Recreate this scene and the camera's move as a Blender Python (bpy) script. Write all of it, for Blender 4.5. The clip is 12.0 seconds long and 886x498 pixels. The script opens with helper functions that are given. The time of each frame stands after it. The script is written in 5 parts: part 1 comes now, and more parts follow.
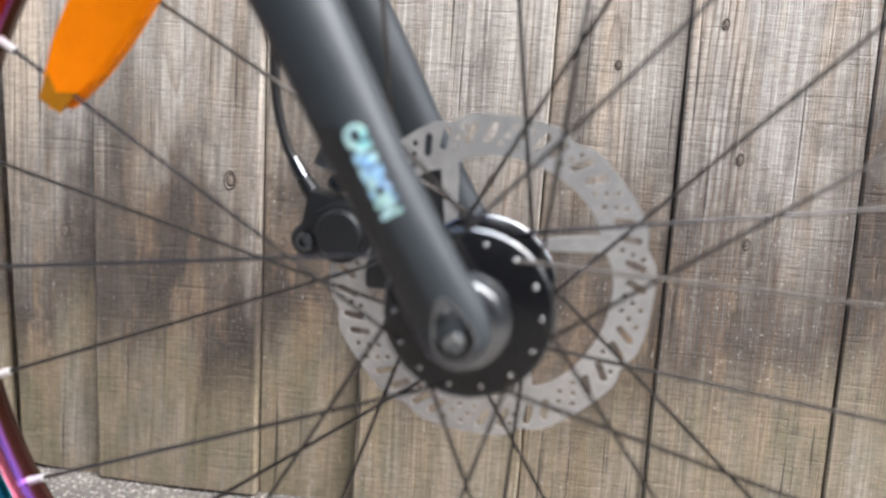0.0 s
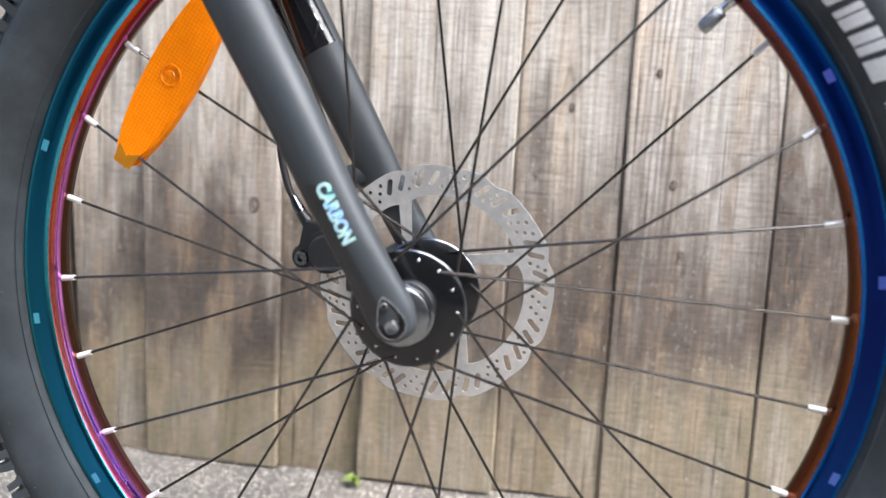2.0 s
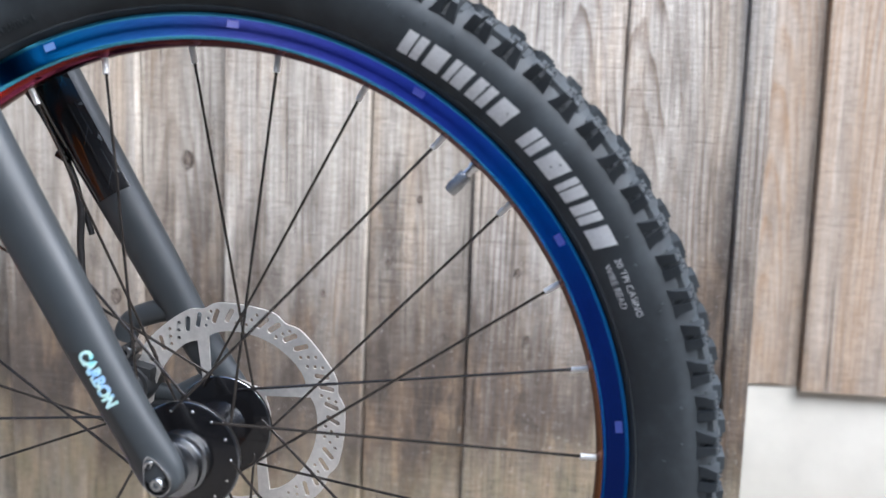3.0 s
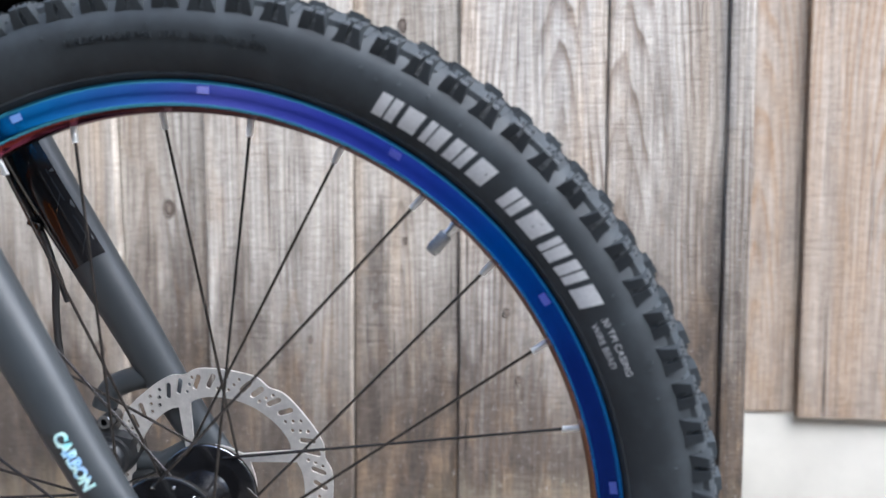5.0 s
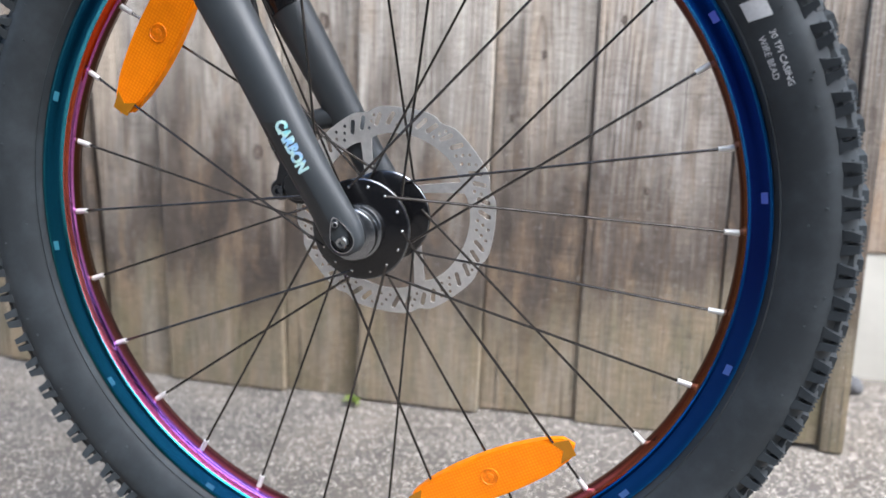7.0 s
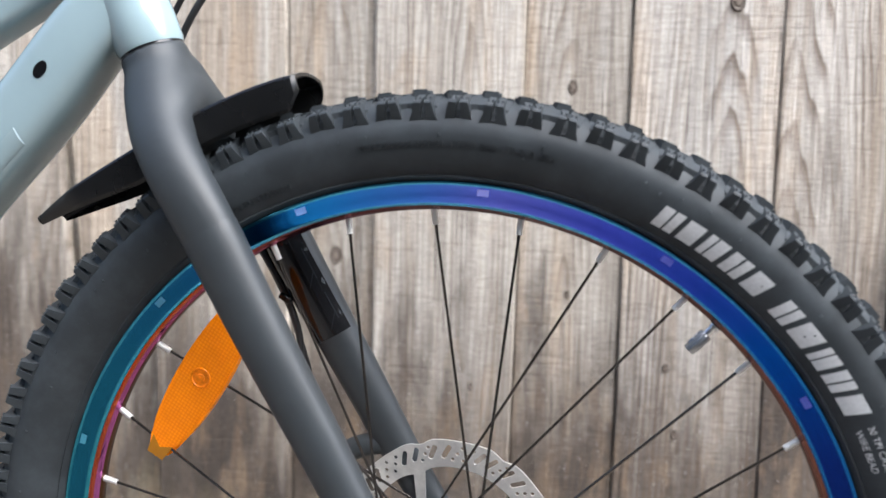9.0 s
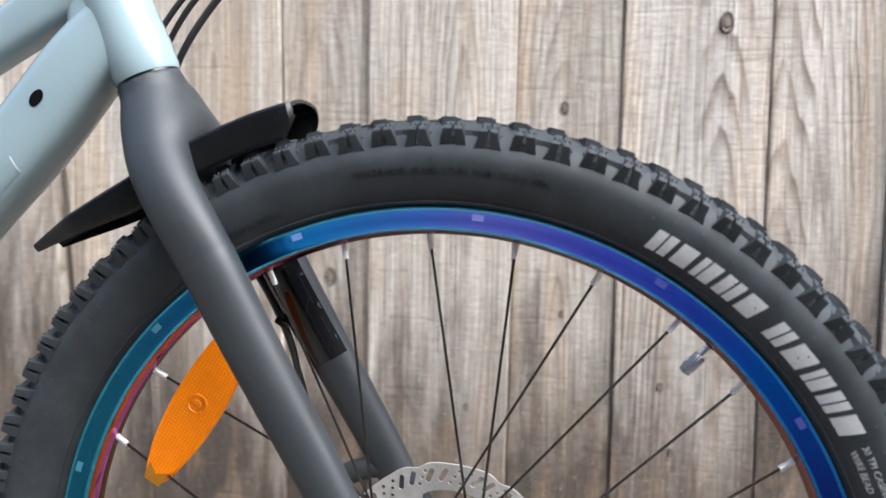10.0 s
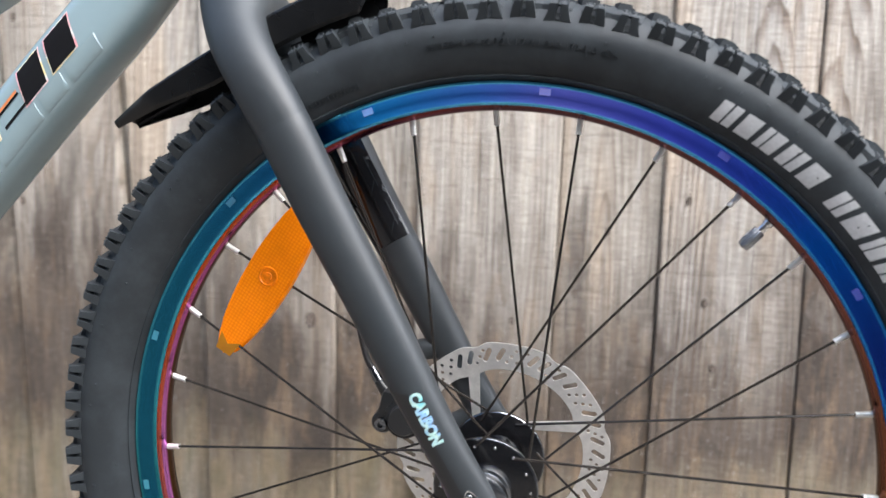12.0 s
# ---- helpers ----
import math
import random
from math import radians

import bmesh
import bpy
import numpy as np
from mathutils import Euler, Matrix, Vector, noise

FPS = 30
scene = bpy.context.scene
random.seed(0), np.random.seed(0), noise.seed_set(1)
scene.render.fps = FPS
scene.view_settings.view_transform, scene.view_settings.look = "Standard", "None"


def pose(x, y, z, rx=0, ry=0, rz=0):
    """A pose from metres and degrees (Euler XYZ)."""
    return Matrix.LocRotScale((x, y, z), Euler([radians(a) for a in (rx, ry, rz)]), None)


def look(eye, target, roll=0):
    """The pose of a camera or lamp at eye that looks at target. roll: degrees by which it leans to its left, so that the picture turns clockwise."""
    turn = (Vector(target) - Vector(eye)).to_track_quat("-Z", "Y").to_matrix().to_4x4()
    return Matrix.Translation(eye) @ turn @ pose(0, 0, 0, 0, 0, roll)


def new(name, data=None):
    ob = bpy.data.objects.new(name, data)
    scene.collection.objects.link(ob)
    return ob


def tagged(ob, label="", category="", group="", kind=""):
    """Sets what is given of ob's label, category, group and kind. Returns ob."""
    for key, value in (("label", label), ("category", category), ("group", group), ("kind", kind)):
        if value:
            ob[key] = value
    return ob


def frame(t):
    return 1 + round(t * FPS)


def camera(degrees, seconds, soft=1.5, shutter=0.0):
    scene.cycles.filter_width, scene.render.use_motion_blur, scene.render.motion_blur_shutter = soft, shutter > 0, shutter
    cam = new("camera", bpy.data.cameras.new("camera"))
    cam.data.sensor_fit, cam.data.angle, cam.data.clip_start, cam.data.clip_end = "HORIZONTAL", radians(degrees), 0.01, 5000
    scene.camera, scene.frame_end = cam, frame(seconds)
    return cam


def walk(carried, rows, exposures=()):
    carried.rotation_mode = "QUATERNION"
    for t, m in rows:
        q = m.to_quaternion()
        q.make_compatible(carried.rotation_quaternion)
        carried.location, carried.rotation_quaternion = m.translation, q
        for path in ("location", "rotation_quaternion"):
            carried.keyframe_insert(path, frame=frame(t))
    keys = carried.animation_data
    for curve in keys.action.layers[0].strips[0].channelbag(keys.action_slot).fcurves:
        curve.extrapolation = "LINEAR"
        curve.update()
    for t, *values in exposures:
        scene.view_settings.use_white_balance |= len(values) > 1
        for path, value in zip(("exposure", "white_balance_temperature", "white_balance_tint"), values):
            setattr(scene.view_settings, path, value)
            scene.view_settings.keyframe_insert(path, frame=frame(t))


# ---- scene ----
cam = camera(57.99, 12.0)
PATH = [
    (0, 0.0253, -0.3500, 0.3865, 82.739, -3.593, 7.469),
    (0.2, 0.0404, -0.3605, 0.3744, 82.891, -3.287, 9.606),
    (0.5, 0.0518, -0.4197, 0.3970, 83.796, -3.300, 9.376),
    (0.6, 0.0601, -0.4317, 0.4086, 83.723, -3.448, 9.989),
    (0.7, 0.0648, -0.4393, 0.4113, 84.117, -3.338, 10.149),
    (1, 0.0849, -0.4545, 0.4021, 83.575, -3.096, 10.378),
    (1.5, 0.0910, -0.4789, 0.4083, 83.314, -3.038, 10.549),
    (2, 0.0927, -0.4856, 0.4115, 83.208, -3.019, 9.794),
    (2.2, 0.1026, -0.4845, 0.4138, 83.545, -2.961, 9.187),
    (2.3, 0.1114, -0.4842, 0.4175, 83.626, -2.939, 8.551),
    (2.5, 0.1450, -0.4796, 0.4297, 83.828, -2.694, 8.241),
    (2.8, 0.1910, -0.4827, 0.4766, 83.816, -2.397, 7.640),
    (3, 0.2078, -0.4853, 0.5046, 83.916, -1.968, 7.055),
    (3.2, 0.2174, -0.4878, 0.5264, 84.133, -1.539, 6.505),
    (4.8, 0.2142, -0.4730, 0.5285, 85.406, 0.296, 6.302),
    (5, 0.2117, -0.4712, 0.5299, 85.092, 0.036, 6.307),
    (5.3, 0.2130, -0.4717, 0.5327, 84.412, -0.379, 6.610),
    (5.5, 0.2106, -0.4877, 0.5073, 83.899, -0.827, 6.650),
    (5.6, 0.2126, -0.4977, 0.4907, 83.592, -1.018, 6.702),
    (5.8, 0.2153, -0.5281, 0.4509, 82.863, -1.470, 6.889),
    (6, 0.2119, -0.5515, 0.3975, 82.580, -1.517, 7.342),
    (6.3, 0.2074, -0.5684, 0.3812, 81.319, -1.994, 8.769),
    (6.5, 0.1963, -0.5740, 0.3685, 80.838, -2.036, 9.333),
    (6.6, 0.1887, -0.5738, 0.3663, 80.378, -2.013, 9.790),
    (6.8, 0.1750, -0.5681, 0.3806, 79.770, -1.948, 10.816),
    (7, 0.1701, -0.5516, 0.4037, 80.006, -1.759, 12.624),
    (7.3, 0.1610, -0.5381, 0.4464, 81.022, -1.590, 14.952),
    (7.5, 0.1485, -0.5394, 0.4687, 81.531, -1.824, 15.611),
    (7.7, 0.1379, -0.5349, 0.4828, 82.232, -2.044, 15.729),
    (9.3, 0.0717, -0.5074, 0.5974, 85.531, -1.296, 7.648),
    (9.5, 0.0715, -0.5046, 0.5916, 85.919, -1.261, 7.401),
    (9.8, 0.0774, -0.5116, 0.5965, 85.988, -1.127, 7.848),
    (10, 0.0744, -0.5155, 0.5954, 86.069, -1.016, 8.296),
    (10.3, 0.0685, -0.5307, 0.6062, 86.164, -1.025, 9.466),
    (10.5, 0.0604, -0.5410, 0.6074, 86.096, -1.134, 10.761),
    (10.8, 0.0407, -0.5534, 0.6068, 86.165, -1.308, 11.940),
    (11, 0.0329, -0.5616, 0.6092, 85.723, -1.248, 12.898),
    (11.3, 0.0156, -0.5780, 0.5983, 85.878, -1.405, 13.711),
    (11.5, 0.0095, -0.5816, 0.5823, 85.144, -1.577, 13.231),
    (11.7, 0.0261, -0.5712, 0.5651, 84.316, -1.625, 12.536),
    (11.8, 0.0326, -0.5638, 0.5518, 84.317, -1.787, 11.628),
    (12, 0.0546, -0.5419, 0.5338, 83.958, -1.892, 10.274),
]
walk(cam, [(t, pose(*row)) for t, *row in PATH], exposures=[(0.0, 2.98, 6020, 10), (0.5, 3.17, 5970, 10), (1.0, 3.21, 5970, 10), (2.0, 3.23, 5970, 10), (3.0, 2.96, 5680, 10), (5.5, 2.92, 5670, 10), (6.5, 2.85, 5790, 10), (7.5, 2.92, 5830, 10), (9.5, 2.94, 6020, 10), (11.5, 2.79, 6020, 10), (12.0, 2.98, 6070, 10)])
cam.data.dof.use_dof, cam.data.dof.focus_distance, cam.data.dof.aperture_fstop = True, 0.565, 4.3

# ---- world and light: a bright overcast day ----
world = bpy.data.worlds.new("overcast_sky")
scene.world = world
world.use_nodes = True
sky = world.node_tree.nodes.new("ShaderNodeTexSky")
sky.sky_type = "NISHITA"
sky.sun_disc = False
sky.sun_elevation, sky.sun_rotation = radians(48), radians(130)
sky.air_density, sky.dust_density, sky.ozone_density = 1.0, 3.2, 0.8
world.node_tree.links.new(sky.outputs[0], world.node_tree.nodes["Background"].inputs[0])
world.node_tree.nodes["Background"].inputs[1].default_value = 0.0525
sun = new("sun", bpy.data.lights.new("sun", "SUN"))
sun.data.energy, sun.data.angle, sun.data.color = 1.5, radians(75), (1.0, 0.98, 0.95)
sun.matrix_world = look((1.9, -1.6, 3.0), (0, 0, 0.3))


# ---- materials ----
class Mat:
    """A node material under construction."""

    def __init__(self, name, rough=0.5, metal=0.0, color=(0.5, 0.5, 0.5), spec=0.5):
        self.m = bpy.data.materials.new(name)
        self.m.use_nodes = True
        self.t = self.m.node_tree
        self.b = self.t.nodes["Principled BSDF"]
        self.b.inputs["Roughness"].default_value = rough
        self.b.inputs["Metallic"].default_value = metal
        self.b.inputs["Base Color"].default_value = (*color, 1)
        self.b.inputs["Specular IOR Level"].default_value = spec
        self.coord = None

    def link(self, a, b):
        self.t.links.new(a, b)

    def node(self, kind, **sets):
        n = self.t.nodes.new(kind)
        for k, v in sets.items():
            n.inputs[k].default_value = v
        return n

    def object_coords(self, scale=(1, 1, 1), shift=None):
        c = self.t.nodes.new("ShaderNodeTexCoord")
        m = self.node("ShaderNodeMapping", Scale=scale)
        self.link(c.outputs["Object"], m.inputs["Vector"])
        if shift is not None:
            self.link(shift, m.inputs["Location"])
        return m.outputs[0]

    def random_shift(self, amount=20.0):
        i = self.t.nodes.new("ShaderNodeObjectInfo")
        n = self.math("MULTIPLY", i.outputs["Random"], amount)
        c = self.node("ShaderNodeCombineXYZ")
        for k in range(3):
            self.link(n, c.inputs[k])
        return c.outputs[0]

    def noise(self, vec, scale, detail=4.0, rough=0.55, distortion=0.0):
        n = self.node("ShaderNodeTexNoise", Scale=scale, Detail=detail, Roughness=rough, Distortion=distortion)
        if vec is not None:
            self.link(vec, n.inputs["Vector"])
        return n.outputs["Fac"]

    def math(self, op, a, b=0.0, clamp=False):
        n = self.t.nodes.new("ShaderNodeMath")
        n.operation, n.use_clamp = op, clamp
        for k, v in enumerate((a, b)):
            if isinstance(v, (int, float)):
                n.inputs[k].default_value = v
            else:
                self.link(v, n.inputs[k])
        return n.outputs[0]

    def span(self, v, lo, hi, out_lo=0.0, out_hi=1.0):
        n = self.node("ShaderNodeMapRange", **{"From Min": lo, "From Max": hi, "To Min": out_lo, "To Max": out_hi})
        n.clamp = True
        self.link(v, n.inputs["Value"])
        return n.outputs[0]

    def ramp(self, v, stops, mode="LINEAR"):
        n = self.t.nodes.new("ShaderNodeValToRGB")
        r = n.color_ramp
        r.interpolation = mode
        while len(r.elements) < len(stops):
            r.elements.new(0.5)
        for e, (p, c) in zip(r.elements, stops):
            e.position, e.color = p, (*c, 1)
        self.link(v, n.inputs[0])
        return n.outputs[0]

    def mix(self, fac, a, b, blend="MIX"):
        n = self.t.nodes.new("ShaderNodeMix")
        n.data_type, n.blend_type = "RGBA", blend
        for k, v in ((0, fac), (6, a), (7, b)):
            if isinstance(v, (int, float)):
                n.inputs[k].default_value = v
            elif isinstance(v, tuple):
                n.inputs[k].default_value = (*v, 1)
            else:
                self.link(v, n.inputs[k])
        return n.outputs[2]

    def bump(self, height, strength=0.3, distance=0.001, below=None):
        n = self.node("ShaderNodeBump", Strength=strength, Distance=distance)
        self.link(height, n.inputs["Height"])
        if below is not None:
            self.link(below, n.inputs["Normal"])
        self.link(n.outputs[0], self.b.inputs["Normal"])
        return n.outputs[0]

    def set(self, **outs):
        names = {"color": "Base Color", "rough": "Roughness", "metal": "Metallic"}
        for k, v in outs.items():
            self.link(v, self.b.inputs[names[k]])
        return self.m


def weathered_wood(name, dry, wet, gold, pale, damp_amount=0.9, top=0.345, ring_amount=0.6, foot_amount=0.8, ring_tone=(0.13, 0.092, 0.062)):
    """Rough-sawn softwood: long grain, cross saw marks, damp stains, pale lichen."""
    m = Mat(name, 0.85, spec=0.25)
    shift = m.random_shift(31.0)
    here = m.object_coords((1, 1, 1), shift)
    warp = m.noise(m.object_coords((5, 5, 1.3), shift), 2.0, 2.0)
    grain_at = m.object_coords((160, 80, 2.6), shift)
    wv = m.t.nodes.new("ShaderNodeVectorMath")
    wv.operation = "ADD"
    cx = m.node("ShaderNodeCombineXYZ")
    m.link(m.math("MULTIPLY", warp, 4.5), cx.inputs[0])
    m.link(grain_at, wv.inputs[0])
    m.link(cx.outputs[0], wv.inputs[1])
    grain = m.noise(wv.outputs[0], 1.0, 5.0, 0.62)
    fine = m.noise(m.object_coords((900, 400, 9), shift), 1.0, 3.0, 0.6)
    saw = m.noise(m.object_coords((85, 60, 560), shift), 1.0, 4.0, 0.65)
    wave = m.node("ShaderNodeCombineXYZ")
    m.link(m.math("MULTIPLY", m.noise(m.object_coords((22, 10, 16), shift), 1.0, 2.0), 1.6), wave.inputs[2])
    score_at = m.t.nodes.new("ShaderNodeVectorMath")
    score_at.operation = "ADD"
    m.link(m.object_coords((9, 9, 240), shift), score_at.inputs[0])
    m.link(wave.outputs[0], score_at.inputs[1])
    score = m.span(m.noise(score_at.outputs[0], 1.0, 3.0, 0.6), 0.53, 0.70)
    score = m.math("MULTIPLY", score, m.span(m.noise(m.object_coords((11, 8, 7), shift), 1.0, 3.0, 0.6), 0.36, 0.60, 0.15, 1.0))
    broad = m.noise(m.object_coords((13, 9, 2.0), shift), 1.0, 4.0, 0.55)
    info = m.t.nodes.new("ShaderNodeObjectInfo")
    tone = m.mix(m.span(broad, 0.36, 0.66), dry[0], dry[1])
    tone = m.mix(m.span(info.outputs["Random"], 0, 1, 0.0, 0.4), tone, dry[2])
    tint = m.noise(m.object_coords((10, 6, 1.2), shift), 1.3, 4.0, 0.6, 0.4)
    tone = m.mix(m.span(tint, 0.56, 0.68, 0.0, 0.42), tone, tuple(v * k for v, k in zip(dry[0], (0.98, 0.80, 0.62))))
    tone = m.mix(m.span(tint, 0.44, 0.34, 0.0, 0.40), tone, tuple(v * k for v, k in zip(dry[1], (1.12, 1.22, 1.34))))
    streak = m.span(m.noise(m.object_coords((48, 20, 0.8), shift), 1.0, 4.0, 0.6, 0.5), 0.50, 0.66)
    tone = m.mix(m.math("MULTIPLY", streak, 0.34), tone, gold[0])
    silver = m.span(m.noise(m.object_coords((64, 30, 1.4), shift), 1.3, 4.0, 0.65, 0.3), 0.54, 0.70)
    tone = m.mix(m.math("MULTIPLY", silver, 0.36), tone, pale)
    z = m.node("ShaderNodeSeparateXYZ")
    c = m.t.nodes.new("ShaderNodeTexCoord")
    m.link(c.outputs["Object"], z.inputs[0])
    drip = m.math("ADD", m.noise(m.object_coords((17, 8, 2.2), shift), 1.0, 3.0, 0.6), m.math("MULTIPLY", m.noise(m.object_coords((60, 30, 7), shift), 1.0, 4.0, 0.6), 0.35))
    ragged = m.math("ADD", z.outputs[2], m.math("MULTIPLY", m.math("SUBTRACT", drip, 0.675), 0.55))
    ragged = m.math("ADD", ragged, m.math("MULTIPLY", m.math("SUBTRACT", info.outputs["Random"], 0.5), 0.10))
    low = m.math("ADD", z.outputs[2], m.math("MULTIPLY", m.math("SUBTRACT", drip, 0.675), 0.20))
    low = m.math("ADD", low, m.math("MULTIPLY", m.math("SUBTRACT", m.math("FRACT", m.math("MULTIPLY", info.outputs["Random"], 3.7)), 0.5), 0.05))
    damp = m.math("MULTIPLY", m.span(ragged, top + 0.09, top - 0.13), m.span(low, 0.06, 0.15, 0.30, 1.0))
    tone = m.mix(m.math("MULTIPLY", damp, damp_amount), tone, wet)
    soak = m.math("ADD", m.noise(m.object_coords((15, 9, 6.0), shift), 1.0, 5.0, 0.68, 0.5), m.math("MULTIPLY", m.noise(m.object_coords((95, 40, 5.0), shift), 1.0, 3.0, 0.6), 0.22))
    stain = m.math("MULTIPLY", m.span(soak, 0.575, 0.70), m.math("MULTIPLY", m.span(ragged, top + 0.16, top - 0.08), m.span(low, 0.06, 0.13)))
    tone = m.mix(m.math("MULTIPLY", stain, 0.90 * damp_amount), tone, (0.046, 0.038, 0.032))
    patch = m.math("MULTIPLY", m.span(m.noise(m.object_coords((30, 16, 7.0), shift), 1.3, 4.0, 0.65, 0.3), 0.52, 0.64), m.span(low, 0.34, 0.16))
    tone = m.mix(m.math("MULTIPLY", patch, 0.55), tone, (0.40, 0.275, 0.165))
    cx2 = m.math("SUBTRACT", z.outputs[0], m.math("MULTIPLY", m.math("SUBTRACT", info.outputs["Random"], 0.5), 0.09))
    zc = m.math("SUBTRACT", z.outputs[2], m.math("ADD", m.math("MULTIPLY", m.math("FRACT", m.math("MULTIPLY", info.outputs["Random"], 7.3)), 0.7), 0.05))
    zc = m.math("MULTIPLY", zc, 0.085)
    ring = m.math("SQRT", m.math("ADD", m.math("MULTIPLY", cx2, cx2), m.math("MULTIPLY", zc, zc)))
    ring = m.math("ADD", ring, m.math("MULTIPLY", m.noise(m.object_coords((26, 12, 3.0), shift), 1.0, 3.0, 0.55), 0.014))
    ring = m.math("FRACT", m.math("MULTIPLY", ring, 165.0))
    late = m.math("MULTIPLY", m.span(ring, 0.45, 0.86), m.span(ring, 1.0, 0.92))
    late = m.math("MULTIPLY", late, m.span(m.noise(m.object_coords((20, 10, 2.2), shift), 1.4, 3.0, 0.6), 0.34, 0.62))
    tone = m.mix(m.math("MULTIPLY", late, ring_amount * 0.9), tone, ring_tone)
    dark_line = m.span(grain, 0.54, 0.36)
    tone = m.mix(m.math("MULTIPLY", dark_line, 0.36), tone, (0.085, 0.066, 0.052))
    tone = m.mix(m.math("MULTIPLY", score, 0.30), tone, (0.10, 0.080, 0.064))
    blotch = m.span(m.noise(m.object_coords((16, 10, 4.5), shift), 1.7, 5.0, 0.7, 0.6), 0.54, 0.70)
    tone = m.mix(m.math("MULTIPLY", blotch, 0.30), tone, gold[0])
    smear = m.span(m.noise(m.object_coords((26, 14, 1.6), shift), 1.6, 4.0, 0.65), 0.52, 0.70)
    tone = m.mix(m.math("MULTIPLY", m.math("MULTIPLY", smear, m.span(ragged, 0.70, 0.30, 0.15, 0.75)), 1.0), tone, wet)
    foot = m.math("MULTIPLY", m.span(low, 0.160, 0.085), m.span(m.noise(m.object_coords((30, 16, 7), shift), 1.0, 4.0, 0.65), 0.30, 0.58, 0.45, 1.0))
    film = m.mix(m.span(m.noise(m.object_coords((40, 20, 12), shift), 1.0, 4.0, 0.6), 0.40, 0.62), gold[1], tuple(v * k for v, k in zip(gold[1], (0.62, 0.68, 0.60))))
    tone = m.mix(m.math("MULTIPLY", foot, foot_amount), tone, film)
    tone = m.mix(m.span(fine, 0.36, 0.66, 0.42, 0.0), tone, (0.08, 0.066, 0.056))
    crack = m.span(m.noise(m.object_coords((330, 120, 5.5), shift), 1.0, 2.0, 0.5, 0.3), 0.335, 0.29)
    tone = m.mix(m.math("MULTIPLY", crack, 0.75), tone, (0.035, 0.028, 0.024))
    marks = m.ramp(m.span(saw, 0.28, 0.74), [(0.0, (0.70, 0.70, 0.70)), (0.45, (1.0, 1.0, 1.0)), (1.0, (1.26, 1.26, 1.26))])
    tone = m.mix(1.0, tone, marks, "MULTIPLY")
    flakes = m.span(m.noise(m.object_coords((70, 30, 15), shift), 1.0, 4.0, 0.7), 0.71, 0.75)
    tone = m.mix(m.math("MULTIPLY", flakes, 0.7), tone, pale)
    chalk = m.span(m.noise(m.object_coords((420, 200, 210), shift), 1.0, 3.0, 0.65), 0.64, 0.72)
    tone = m.mix(m.math("MULTIPLY", chalk, 0.45), tone, pale)
    h = m.math("ADD", m.math("MULTIPLY", grain, 1.2), m.math("ADD", m.math("MULTIPLY", saw, 0.45), m.math("MULTIPLY", fine, 0.4)))
    h = m.math("SUBTRACT", h, m.math("ADD", m.math("MULTIPLY", crack, 0.5), m.math("MULTIPLY", score, 0.5)))
    m.bump(h, 0.6, 0.0016)
    return m.set(color=tone)


WOOD = weathered_wood("weathered_fence_wood", [(0.60, 0.555, 0.485), (0.310, 0.272, 0.224), (0.53, 0.497, 0.445)], (0.078, 0.062, 0.049),
                      [(0.40, 0.275, 0.165), (0.315, 0.245, 0.152)], (0.64, 0.615, 0.58))
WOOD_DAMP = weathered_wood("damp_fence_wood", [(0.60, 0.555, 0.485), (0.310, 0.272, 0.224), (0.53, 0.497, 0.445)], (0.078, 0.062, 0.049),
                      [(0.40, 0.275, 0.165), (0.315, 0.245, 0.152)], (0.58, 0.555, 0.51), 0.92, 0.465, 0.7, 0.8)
WOOD_DRY = weathered_wood("dry_fence_wood", [(0.61, 0.570, 0.510), (0.345, 0.308, 0.260), (0.55, 0.522, 0.478)], (0.088, 0.071, 0.057),
                      [(0.42, 0.30, 0.190), (0.300, 0.240, 0.158)], (0.64, 0.62, 0.60), 0.92, 0.37, 0.9, 0.9, (0.115, 0.074, 0.048))
WOOD_FAR = weathered_wood("tan_fence_wood", [(0.47, 0.40, 0.335), (0.36, 0.30, 0.245), (0.50, 0.44, 0.375)], (0.34, 0.28, 0.225),
                          [(0.36, 0.22, 0.11), (0.33, 0.25, 0.17)], (0.60, 0.55, 0.48), 0.3, 0.40, 0.8, 0.3, (0.33, 0.19, 0.09))


def knot_wood():
    m = Mat("knot_wood", 0.8, spec=0.2)
    c = m.object_coords((1, 1, 1))
    length = m.t.nodes.new("ShaderNodeVectorMath")
    length.operation = "LENGTH"
    m.link(c, length.inputs[0])
    w = m.math("ADD", length.outputs["Value"], m.math("MULTIPLY", m.math("SUBTRACT", m.noise(c, 260.0, 4.0, 0.65), 0.5), 0.006))
    tone = m.ramp(m.span(w, 0.0, 0.010), [(0.0, (0.10, 0.08, 0.066)), (0.3, (0.20, 0.165, 0.135)), (0.5, (0.15, 0.122, 0.10)), (0.75, (0.26, 0.225, 0.19)), (1.0, (0.20, 0.17, 0.14))])
    return m.set(color=tone)


KNOT = knot_wood()


